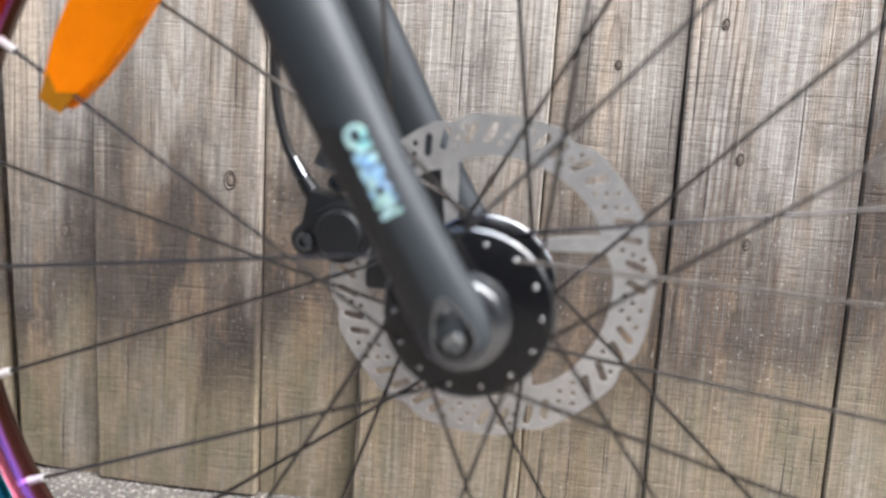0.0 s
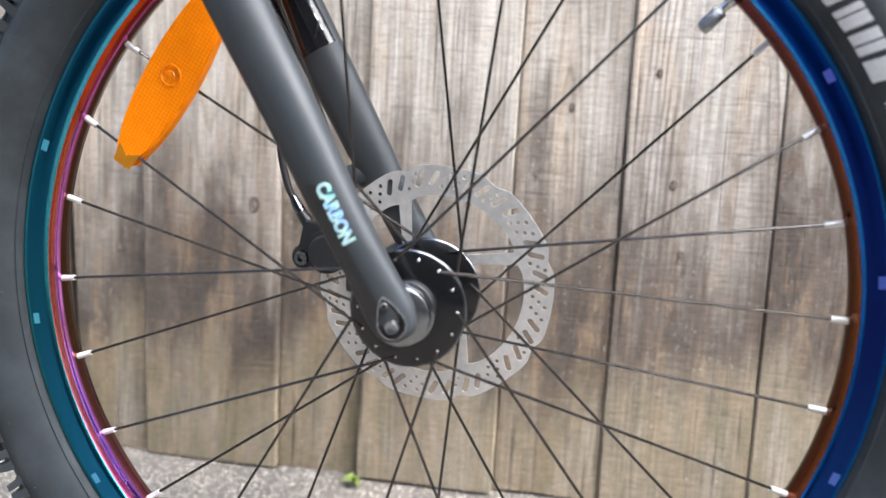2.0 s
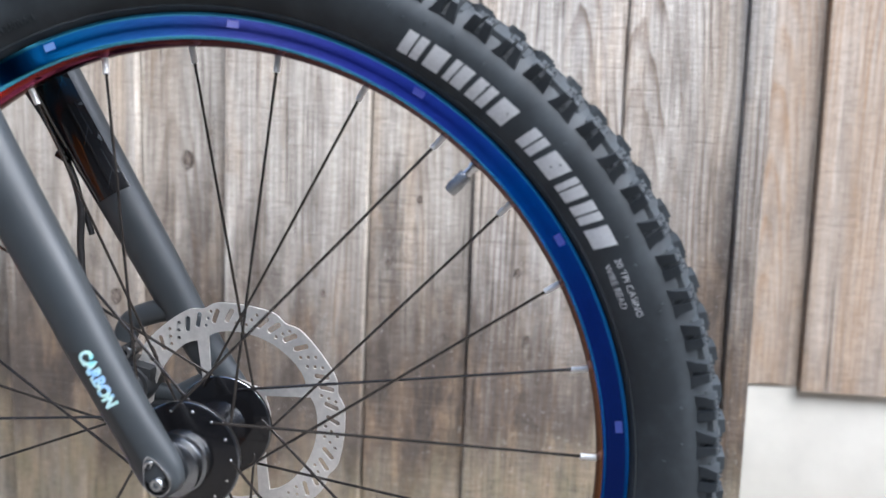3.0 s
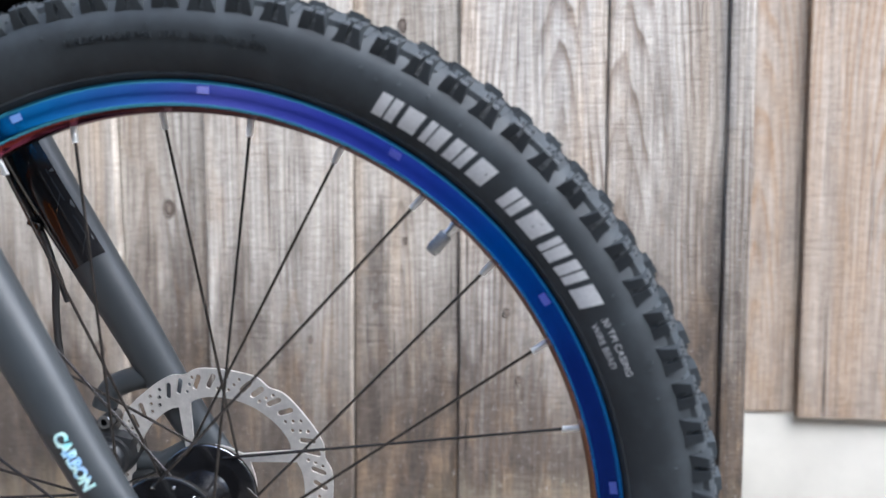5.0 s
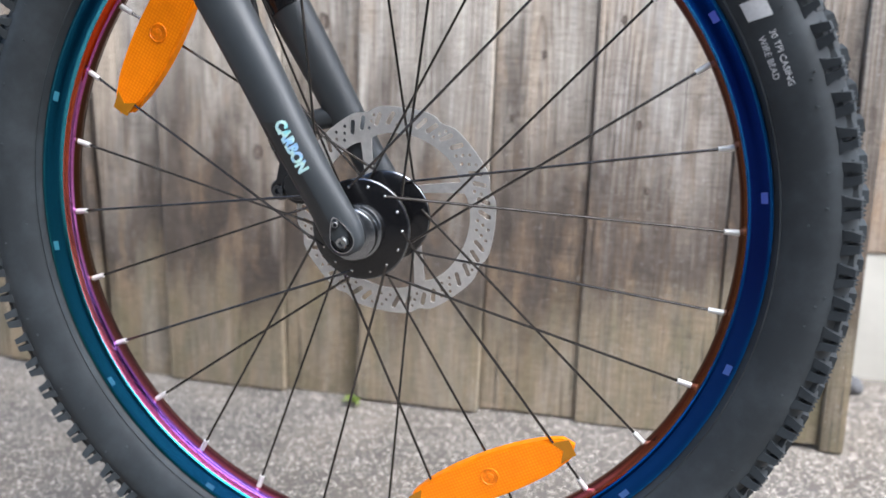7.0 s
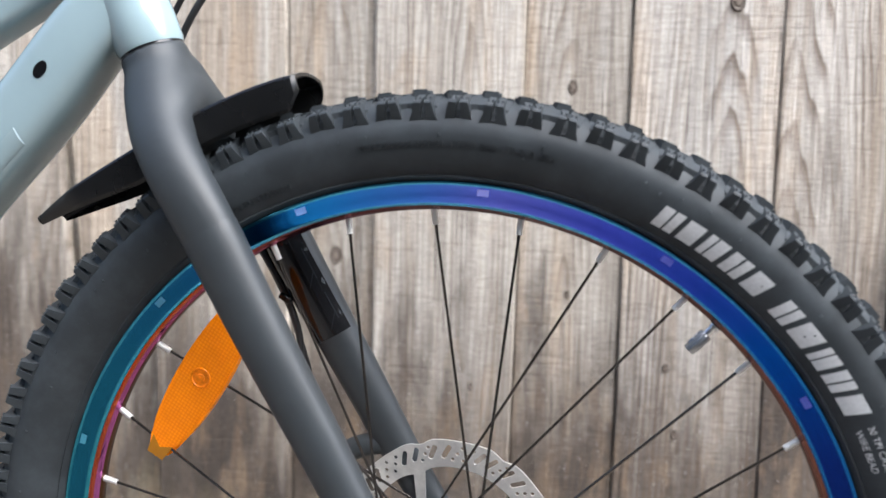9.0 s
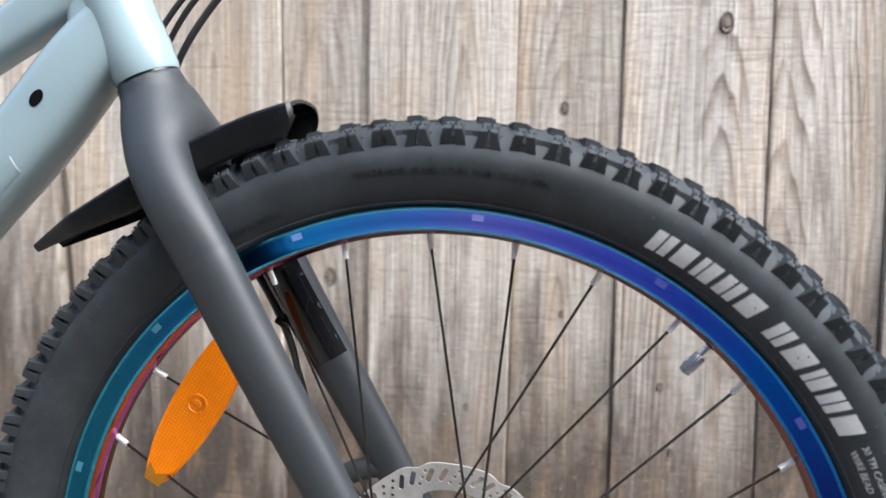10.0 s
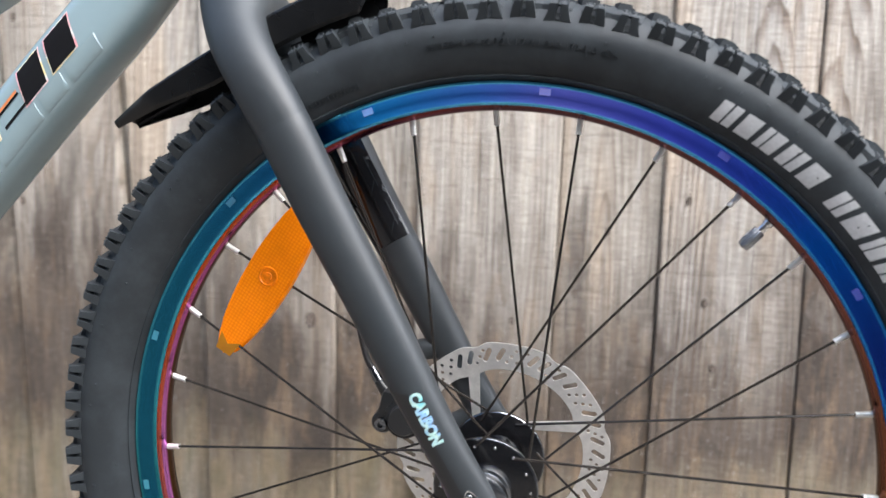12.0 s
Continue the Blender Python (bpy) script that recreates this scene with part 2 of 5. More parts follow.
def concrete(name, light, dark, stones):
    m = Mat(name, 0.9, spec=0.25)
    c = m.object_coords()
    v = m.node("ShaderNodeTexVoronoi", Scale=420.0)
    m.link(c, v.inputs["Vector"])
    tone = m.mix(m.span(m.noise(c, 9.0, 5.0, 0.6), 0.3, 0.7), dark, light)
    tone = m.mix(m.math("MULTIPLY", m.span(m.noise(c, 3.1, 3.0, 0.6), 0.45, 0.62), 0.7), tone, (0.105, 0.096, 0.087))
    speck = m.node("ShaderNodeSeparateColor")
    m.link(v.outputs["Color"], speck.inputs[0])
    tone = m.mix(m.span(speck.outputs[0], 0.66, 0.98, 0.0, 0.85), tone, stones)
    tone = m.mix(m.span(speck.outputs[1], 0.72, 0.95, 0.0, 0.7), tone, (0.10, 0.095, 0.09))
    grit = m.noise(c, 420.0, 3.0, 0.6)
    m.bump(m.math("ADD", m.math("MULTIPLY", v.outputs["Distance"], 1.0), grit), 0.7, 0.0018)
    return m.set(color=tone)


GROUND = concrete("worn_concrete", (0.192, 0.166, 0.137), (0.100, 0.087, 0.072), (0.52, 0.475, 0.41))


def simple(name, color, rough, metal=0.0, spec=0.5, scale=60.0, amount=0.15, bump=0.0, size=0.0006, coat=0.0):
    """A plain surface with faint mottling in tone and gloss."""
    m = Mat(name, rough, metal, color, spec)
    c = m.object_coords()
    n = m.noise(c, scale, 4.0, 0.6)
    dark = tuple(v * (1 - amount) for v in color)
    lite = tuple(min(1.0, v * (1 + amount)) for v in color)
    tone = m.mix(m.span(n, 0.3, 0.7), dark, lite)
    r = m.span(m.noise(c, scale * 0.3, 3.0), 0.3, 0.7, rough * 0.85, min(1.0, rough * 1.15))
    if bump:
        m.bump(m.noise(c, 1 / size, 2.0), bump, size)
    m.b.inputs["Coat Weight"].default_value = coat
    m.b.inputs["Coat Roughness"].default_value = 0.08 if rough < 0.3 else 0.26
    return m.set(color=tone, rough=r)


PLINTH = simple("white_painted_concrete", (0.52, 0.505, 0.45), 0.75, scale=14.0, amount=0.08, bump=0.3, size=0.002)
FORK_GREY = simple("satin_charcoal_paint", (0.025, 0.0300, 0.0335), 0.50, 0.0, 0.50, scale=30.0, amount=0.12, bump=0.05, size=0.0005)
FORK_BLACK = simple("dark_fork_paint", (0.015, 0.016, 0.017), 0.34, scale=40.0)
GLOSS_BLACK = simple("gloss_black_decal", (0.010, 0.010, 0.011), 0.12, scale=40.0)
FRAME_BLUE = simple("pale_blue_gloss_paint", (0.248, 0.332, 0.356), 0.20, scale=14.0, amount=0.05, coat=0.5)
# frame paint made slightly darker, standing in for shading on the relief shapes
FRAME_SHADE = simple("relief_shaded_frame_paint", (0.225, 0.300, 0.320), 0.3, scale=14.0, amount=0.06)
PLASTIC = simple("black_plastic", (0.0065, 0.0068, 0.0072), 0.28, 0.0, 0.32, scale=80.0, bump=0.06, size=0.0008)
RUBBER_HOSE = simple("black_cable_rubber", (0.016, 0.016, 0.017), 0.45)
HUB_BLACK = simple("anodised_black", (0.004, 0.004, 0.0045), 0.18, 0.0, 0.5)
BLACK_STEEL = simple("black_spoke_steel", (0.085, 0.077, 0.071), 0.22, 0.9, scale=200.0)
SILVER = simple("bright_nickel", (0.80, 0.79, 0.77), 0.22, 1.0, scale=300.0, amount=0.08)
GUNMETAL = simple("dark_chrome", (0.19, 0.20, 0.21), 0.18, 1.0, scale=120.0)
NIPPLE = simple("pale_alloy", (0.72, 0.72, 0.70), 0.36, 0.35, scale=300.0, amount=0.06)
VALVE_METAL = simple("dull_nickel", (0.42, 0.43, 0.43), 0.26, 1.0, scale=200.0, amount=0.2)
CAP_METAL = simple("dull_chrome", (0.27, 0.28, 0.29), 0.24, 1.0, scale=160.0, amount=0.15)
TRIM = simple("polished_trim", (0.58, 0.59, 0.60), 0.2, 1.0)
ROTOR_STEEL = simple("brushed_rotor_steel", (0.66, 0.65, 0.625), 0.40, 0.7, scale=180.0, amount=0.12)
WHITE_PRINT = simple("white_tyre_print", (0.56, 0.57, 0.575), 0.55, scale=500.0, amount=0.10)
GREEN_LEAF = simple("weed_leaf", (0.15, 0.205, 0.03), 0.5, scale=80.0, amount=0.3)
STONE_DARK = simple("dark_stone", (0.09, 0.09, 0.095), 0.8, scale=50.0, amount=0.3, bump=0.4, size=0.004)
KNOT_EDGE = simple("knot_bark_ring", (0.055, 0.043, 0.035), 0.85, 0.0, 0.2, scale=400.0, amount=0.4)
RED_PRINT = simple("red_print", (0.62, 0.20, 0.07), 0.35)


def rubber():
    m = Mat("tyre_rubber", 0.6, color=(0.02, 0.02, 0.02), spec=0.30)
    c = m.object_coords()
    dust = m.span(m.noise(c, 26.0, 5.0, 0.65), 0.42, 0.75)
    tone = m.mix(m.math("MULTIPLY", dust, 0.55), (0.0225, 0.0270, 0.0305), (0.058, 0.069, 0.077))
    r = m.span(m.noise(c, 55.0, 3.0), 0.3, 0.7, 0.52, 0.66)
    m.bump(m.noise(c, 900.0, 2.0), 0.12, 0.0004)
    return m.set(color=tone, rough=r)


RUBBER = rubber()


def oil_slick(name, stops, rough, metal=1.0):
    """Oil-slick metal whose tint, reflections included, is set by angle round the rim."""
    m = Mat(name, rough, metal)
    c = m.t.nodes.new("ShaderNodeTexCoord")
    s = m.node("ShaderNodeSeparateXYZ")
    m.link(c.outputs["Object"], s.inputs[0])
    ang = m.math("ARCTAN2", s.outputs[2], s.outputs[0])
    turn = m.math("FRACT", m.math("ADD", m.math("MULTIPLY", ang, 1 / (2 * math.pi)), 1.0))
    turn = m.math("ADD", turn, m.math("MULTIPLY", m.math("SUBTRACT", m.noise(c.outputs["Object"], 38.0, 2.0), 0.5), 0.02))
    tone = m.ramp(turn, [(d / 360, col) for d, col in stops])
    return m.set(color=tone)


# sky-bright top and dark flanks: reflections set into the side's tint
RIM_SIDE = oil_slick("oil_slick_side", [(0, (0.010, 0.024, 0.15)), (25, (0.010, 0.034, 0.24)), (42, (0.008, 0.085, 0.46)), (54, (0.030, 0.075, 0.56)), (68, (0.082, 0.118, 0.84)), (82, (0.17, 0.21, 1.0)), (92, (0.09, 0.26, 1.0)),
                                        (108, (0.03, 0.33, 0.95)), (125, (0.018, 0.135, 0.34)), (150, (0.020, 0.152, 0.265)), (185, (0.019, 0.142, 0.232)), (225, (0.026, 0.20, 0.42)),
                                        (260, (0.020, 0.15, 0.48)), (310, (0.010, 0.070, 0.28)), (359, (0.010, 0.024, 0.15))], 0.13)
# inner bands: copper, violet sheen and dark brown, with reflected sky in the tint
RIM_IN = oil_slick("oil_slick_copper", [(0, (0.25, 0.10, 0.04)), (45, (0.20, 0.05, 0.05)), (90, (0.14, 0.022, 0.035)), (120, (0.36, 0.04, 0.03)), (140, (0.62, 0.135, 0.030)), (165, (0.52, 0.115, 0.050)),
                                        (190, (0.44, 0.11, 0.10)), (215, (0.18, 0.033, 0.08)), (240, (0.19, 0.038, 0.115)), (285, (0.20, 0.036, 0.075)), (335, (0.30, 0.10, 0.04)), (359, (0.25, 0.10, 0.04))], 0.24)
RIM_MID = oil_slick("oil_slick_violet", [(0, (0.15, 0.06, 0.03)), (45, (0.14, 0.04, 0.05)), (90, (0.12, 0.03, 0.06)), (130, (0.36, 0.05, 0.13)), (150, (0.42, 0.10, 0.30)), (190, (0.52, 0.18, 0.52)),
                                         (215, (0.30, 0.12, 0.52)), (245, (0.26, 0.11, 0.54)), (285, (0.50, 0.10, 0.30)), (320, (0.30, 0.08, 0.05)), (359, (0.15, 0.06, 0.03))], 0.10)
RIM_FAR = oil_slick("oil_slick_brown", [(0, (0.12, 0.05, 0.02)), (90, (0.10, 0.02, 0.03)), (130, (0.17, 0.055, 0.04)), (190, (0.17, 0.085, 0.035)), (230, (0.42, 0.10, 0.18)), (260, (0.42, 0.09, 0.18)), (285, (0.32, 0.055, 0.08)),
                                        (335, (0.14, 0.06, 0.025)), (359, (0.12, 0.05, 0.02))], 0.16)
RIM_SPOT = oil_slick("oil_slick_pale", [(0, (0.04, 0.07, 0.28)), (60, (0.10, 0.12, 0.50)), (90, (0.34, 0.36, 0.85)), (110, (0.20, 0.36, 0.75)), (140, (0.06, 0.24, 0.34)), (190, (0.05, 0.23, 0.31)), (215, (0.05, 0.20, 0.34)), (359, (0.04, 0.07, 0.28))], 0.25, 0.25)
# cyan edge line, a highlight set in as colour
RIM_EDGE = oil_slick("oil_slick_edge", [(0, (0.012, 0.09, 0.32)), (40, (0.04, 0.26, 0.65)), (90, (0.16, 0.68, 0.95)), (130, (0.10, 0.48, 0.70)), (180, (0.04, 0.26, 0.31)), (215, (0.015, 0.12, 0.15)), (270, (0.015, 0.12, 0.18)), (320, (0.01, 0.09, 0.28)), (359, (0.008, 0.07, 0.26))], 0.2)


def amber():
    m = Mat("amber_reflector_plastic", 0.16, color=(0.88, 0.22, 0.002), spec=0.22)
    c = m.object_coords((1, 1, 1))
    v = m.node("ShaderNodeTexVoronoi", Scale=420.0, Randomness=0.10)
    m.link(c, v.inputs["Vector"])
    tone = m.mix(m.span(v.outputs["Distance"], 0.25, 0.62), (0.95, 0.262, 0.0), (0.80, 0.190, 0.0))
    tone = m.mix(m.span(m.noise(c, 70.0, 3.0), 0.35, 0.7, 0.0, 0.35), tone, (0.66, 0.15, 0.0))
    m.bump(v.outputs["Distance"], 0.3, 0.0006)
    return m.set(color=tone)


AMBER = amber()
AMBER_RIM = simple("amber_clear_plastic", (0.88, 0.232, 0.0), 0.14, 0.0, 0.22, scale=90.0)
AMBER_BOSS = simple("deep_amber_plastic", (0.78, 0.185, 0.0), 0.22, 0.0, 0.3, scale=200.0, amount=0.3)
AMBER_DULL = simple("amber_shadowed_plastic", (0.32, 0.13, 0.008), 0.2, 0.0, 0.3)


def holographic():
    m = Mat("holographic_foil", 0.25, 0.35)
    c = m.object_coords()
    t = m.math("ADD", m.noise(c, 55.0, 2.0), m.math("MULTIPLY", m.noise(c, 260.0, 1.0), 0.25))
    tone = m.ramp(m.span(t, 0.35, 0.9), [(0.0, (0.10, 0.48, 0.75)), (0.3, (0.28, 0.78, 0.85)), (0.5, (0.60, 0.85, 0.75)), (0.7, (0.32, 0.58, 0.90)), (1.0, (0.75, 0.65, 0.70))])
    return m.set(color=tone)


FOIL = holographic()


def prismatic_edge():
    m = Mat("prismatic_edge", 0.3)
    t = m.noise(m.object_coords(), 42.0, 1.0)
    return m.set(color=m.ramp(m.span(t, 0.3, 0.7), [(0.0, (0.75, 0.76, 0.72)), (0.35, (0.80, 0.62, 0.25)), (0.5, (0.75, 0.75, 0.70)), (0.7, (0.78, 0.30, 0.34)), (1.0, (0.55, 0.75, 0.60))]))


PRISM_EDGE = prismatic_edge()


# ---- mesh helpers ----
def finish(bm, name, mats, angle=38):
    me = bpy.data.meshes.new(name)
    bmesh.ops.recalc_face_normals(bm, faces=bm.faces)
    bm.to_mesh(me)
    bm.free()
    for mt in (mats if isinstance(mats, (list, tuple)) else [mats]):
        me.materials.append(mt)
    me.polygons.foreach_set("use_smooth", [True] * len(me.polygons))
    me.set_sharp_from_angle(angle=radians(angle))
    return me


def part(name, bm, material, parent, label="", m=None, angle=38):
    me = bm if isinstance(bm, bpy.types.Mesh) else finish(bm, name, material, angle)
    ob = new(name, me)
    ob.parent = parent
    if m is not None:
        ob.matrix_basis = m
    return tagged(ob, label)


def lathe(profile, seg=160, closed=False, mats=None, arc=(0.0, 2 * math.pi)):
    """Turn (radius, y) points about the y axis."""
    bm = bmesh.new()
    full = arc[1] - arc[0] > 6.28
    n = seg if full else seg + 1
    rings = []
    for i in range(n):
        a = arc[0] + (arc[1] - arc[0]) * i / seg
        rings.append([bm.verts.new((r * math.cos(a), y, r * math.sin(a))) for r, y in profile])
    k = len(profile)
    for i in range(seg):
        a, b = rings[i], rings[(i + 1) % n]
        for j in range(k if closed else k - 1):
            f = bm.faces.new((a[j], a[(j + 1) % k], b[(j + 1) % k], b[j]))
            if mats:
                f.material_index = mats[j]
    return bm


def tube(points, radii, seg=20, cap=True, side=(0, 1, 0), power=2.0):
    """Sweep a rounded section along points. radii: (across the path, along side) at each point; power over 2 squares it."""
    bm = bmesh.new()
    pts = [Vector(p) for p in points]
    side = Vector(side)
    rings = []
    for i, p in enumerate(pts):
        d = (pts[min(i + 1, len(pts) - 1)] - pts[max(i - 1, 0)]).normalized()
        u = d.cross(side).normalized()
        w = u.cross(d).normalized()
        ra, rb = radii[i] if isinstance(radii[i], tuple) else (radii[i], radii[i])
        ring = []
        for j in range(seg):
            a = 2 * math.pi * j / seg
            c, s = math.cos(a), math.sin(a)
            c = math.copysign(abs(c) ** (2 / power), c)
            s = math.copysign(abs(s) ** (2 / power), s)
            ring.append(bm.verts.new(p + u * ra * c + w * rb * s))
        rings.append(ring)
    for a, b in zip(rings, rings[1:]):
        for j in range(seg):
            bm.faces.new((a[j], a[(j + 1) % seg], b[(j + 1) % seg], b[j]))
    if cap:
        bm.faces.new(rings[0])
        bm.faces.new(rings[-1])
    return bm


def smooth_path(points, n):
    """A Catmull-Rom curve through rows of numbers."""
    p = [np.array(q, float) for q in points]
    p = [2 * p[0] - p[1], *p, 2 * p[-1] - p[-2]]
    out = []
    m = len(p) - 3
    for i in range(n + 1):
        s = min(i * m / n, m - 1e-9)
        k = int(s)
        t = s - k
        a, b, c, d = p[k:k + 4]
        out.append(0.5 * (2 * b + (c - a) * t + (2 * a - 5 * b + 4 * c - d) * t * t + (3 * b - a - 3 * c + d) * t ** 3))
    return out


def box(bm, x0, x1, y0, y1, z0, z1, m=None, mat=0):
    v = [bm.verts.new((x, y, z)) for x in (x0, x1) for y in (y0, y1) for z in (z0, z1)]
    if m is not None:
        for q in v:
            q.co = m @ q.co
    for f in ((0, 1, 3, 2), (4, 6, 7, 5), (0, 4, 5, 1), (2, 3, 7, 6), (0, 2, 6, 4), (1, 5, 7, 3)):
        bm.faces.new([v[i] for i in f]).material_index = mat
    return v


def bevelled_box(x0, x1, y0, y1, z0, z1, r=0.002, seg=2, m=None):
    bm = bmesh.new()
    box(bm, x0, x1, y0, y1, z0, z1)
    bmesh.ops.bevel(bm, geom=bm.edges[:], offset=r, segments=seg, affect="EDGES", profile=0.6)
    if m is not None:
        bm.transform(m)
    return bm


def cylinder(bm, r0, r1, y0, y1, seg=16, m=None, hole=0.0):
    """A capped cylinder or cone along y."""
    n0 = len(bm.verts)
    a = [bm.verts.new((r0 * math.cos(2 * math.pi * i / seg), y0, r0 * math.sin(2 * math.pi * i / seg))) for i in range(seg)]
    b = [bm.verts.new((r1 * math.cos(2 * math.pi * i / seg), y1, r1 * math.sin(2 * math.pi * i / seg))) for i in range(seg)]
    for i in range(seg):
        bm.faces.new((a[i], a[(i + 1) % seg], b[(i + 1) % seg], b[i]))
    bm.faces.new(a)
    bm.faces.new(b)
    if m is not None:
        for q in a + b:
            q.co = m @ q.co


def plate(outline, holes, y0, y1):
    """A flat plate with holes, from loops of (x, z), between y0 and y1."""
    bm = bmesh.new()
    loops = []
    for loop in (outline, *holes):
        vs = [bm.verts.new((x, y0, z)) for x, z in loop]
        loops.append([bm.edges.new((vs[i], vs[(i + 1) % len(vs)])) for i in range(len(vs))])
    bmesh.ops.triangle_fill(bm, use_beauty=True, use_dissolve=False, edges=bm.edges[:], normal=(0, -1, 0))
    got = bmesh.ops.extrude_face_region(bm, geom=bm.faces[:])
    for v in got["geom"]:
        if isinstance(v, bmesh.types.BMVert):
            v.co.y = y1
    return bm


def words(text, size, shear=0.0, bold=0.0):
    """Built-in font text as a flat mesh in x (along) and y (up), centred on x."""
    cu = bpy.data.curves.new("lettering", "FONT")
    cu.body, cu.size, cu.shear, cu.align_x, cu.resolution_u, cu.offset = text, size, shear, "CENTER", 3, bold
    ob = new("lettering", cu)
    dg = bpy.context.evaluated_depsgraph_get()
    dg.update()
    me = bpy.data.meshes.new_from_object(ob.evaluated_get(dg))
    bm = bmesh.new()
    bm.from_mesh(me)
    bpy.data.objects.remove(ob)
    bpy.data.curves.remove(cu)
    bpy.data.meshes.remove(me)
    return bm


# ---- ground ----
def ground_z(y):
    return 0.137 * math.tanh(y - 0.03)


def build_ground():
    bm = bmesh.new()
    xs = [-60, -20, -8, -4] + [round(-2.4 + 0.04 * i, 3) for i in range(121)] + [4, 8, 20, 60]
    ys = [-60, -20, -8, -4, -2.5, -1.8] + [round(-1.2 + 0.04 * i, 3) for i in range(61)] + [2, 4, 12, 60]
    grid = [[bm.verts.new((x, y, ground_z(y) + 0.0022 * noise.noise((x * 9, y * 9, 0)) - 0.002)) for x in xs] for y in ys]
    for a, b in zip(grid, grid[1:]):
        for i in range(len(xs) - 1):
            bm.faces.new((a[i], a[i + 1], b[i + 1], b[i]))
    ob = new("ground", finish(bm, "ground", GROUND))
    tagged(ob, "worn grey concrete paving sloping gently up to fence", "ground", kind="structure")


build_ground()


# Unseen wall, added to keep the low sky out of reflections.
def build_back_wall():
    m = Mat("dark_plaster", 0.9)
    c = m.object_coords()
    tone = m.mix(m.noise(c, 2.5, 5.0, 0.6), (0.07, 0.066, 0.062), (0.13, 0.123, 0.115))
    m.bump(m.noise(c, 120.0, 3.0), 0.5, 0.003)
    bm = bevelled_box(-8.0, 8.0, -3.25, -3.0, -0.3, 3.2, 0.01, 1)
    ob = new("sky_block_wall", finish(bm, "sky_block_wall", m.set(color=tone)))
    tagged(ob, "plain dark grey unseen wall added to block low sky", "wall", kind="structure")


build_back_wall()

# ---- the bicycle ----
R_TYRE = 0.322
bicycle = new("bicycle")
tagged(bicycle, "pale blue bicycle with black fork and oil-slick rims standing on concrete", "bicycle")
LEAN = pose(0, 0, 0.3216, 2.81, 0, -0.44)
bicycle.matrix_world = LEAN @ Matrix.Translation((0, 0, -R_TYRE))
HUB = Matrix.Translation((0, 0, R_TYRE))
AXLE = HUB @ Matrix.Translation((-0.0012, 0, -0.0005)) @ Matrix.Rotation(radians(-1.5), 4, "Z")
HUB_TURN = HUB.inverted() @ AXLE
Y_NEAR, Y_FAR = -0.0298, 0.0242
PHASE = radians(1.72)
STEP = 2 * math.pi / 28


# the tyre's near side, from the bead to the crown
SIDE = [(0.2672, -0.0150), (0.2702, -0.0190), (0.2714, -0.0186), (0.2745, -0.0216), (0.2800, -0.0247), (0.2855, -0.0268), (0.2905, -0.0281), (0.2950, -0.0287), (0.2985, -0.0285), (0.3020, -0.0275),
        (0.3055, -0.0257), (0.3090, -0.0234), (0.3120, -0.0207), (0.3150, -0.0170), (0.3176, -0.0115), (0.3191, -0.0050), (0.3195, 0.0)]


def build_tyre():
    half = [(0.2655, -0.0120), (0.2680, -0.0136), (0.2694, -0.0172), (0.2702, -0.0190), (0.2709, -0.0190), (0.2714, -0.0186)] + SIDE[3:]
    prof = half + [(r, -y) for r, y in half[-2::-1]]
    return part("tyre", lathe(prof, 200), RUBBER, bicycle, "black knobbly rubber tyre with white sidewall lettering", HUB)


tyre = build_tyre()


def build_rim():
    half = [(0.2620, -0.0100), (0.2668, -0.0120), (0.2676, -0.0134), (0.2672, -0.0150), (0.2660, -0.0152), (0.2652, -0.0148), (0.2592, -0.0143), (0.2552, -0.0136), (0.2540, -0.0132), (0.2528, -0.0122),
            (0.2522, -0.0112), (0.2509, -0.0092), (0.2506, -0.0072), (0.2497, -0.0060), (0.2489, -0.0028), (0.2487, 0.0)]
    prof = half + [(r, -y) for r, y in half[-2::-1]]
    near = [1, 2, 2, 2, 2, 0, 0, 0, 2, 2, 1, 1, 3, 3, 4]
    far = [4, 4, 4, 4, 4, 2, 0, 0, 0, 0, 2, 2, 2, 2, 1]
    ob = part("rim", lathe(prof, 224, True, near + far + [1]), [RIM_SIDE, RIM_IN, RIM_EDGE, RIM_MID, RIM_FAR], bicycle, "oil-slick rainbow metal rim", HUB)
    # pale square spots round the near side, one for every second spoke
    for k in range(14):
        a0 = radians(7.3 + 360 / 14 * k)
        bm = bmesh.new()
        da = 0.0036 / 0.2608
        rows = [[bm.verts.new((r * math.cos(a0 + da * i), -0.0143 - 0.083 * (r - 0.2592) - 0.0002, r * math.sin(a0 + da * i))) for i in (-1, 0, 1)] for r in (0.2598, 0.2640)]
        for i in range(2):
            bm.faces.new((rows[0][i], rows[0][i + 1], rows[1][i + 1], rows[1][i]))
        part("rim_spot", bm, RIM_SPOT, ob, "small pale square spot")
    return ob


rim = build_rim()


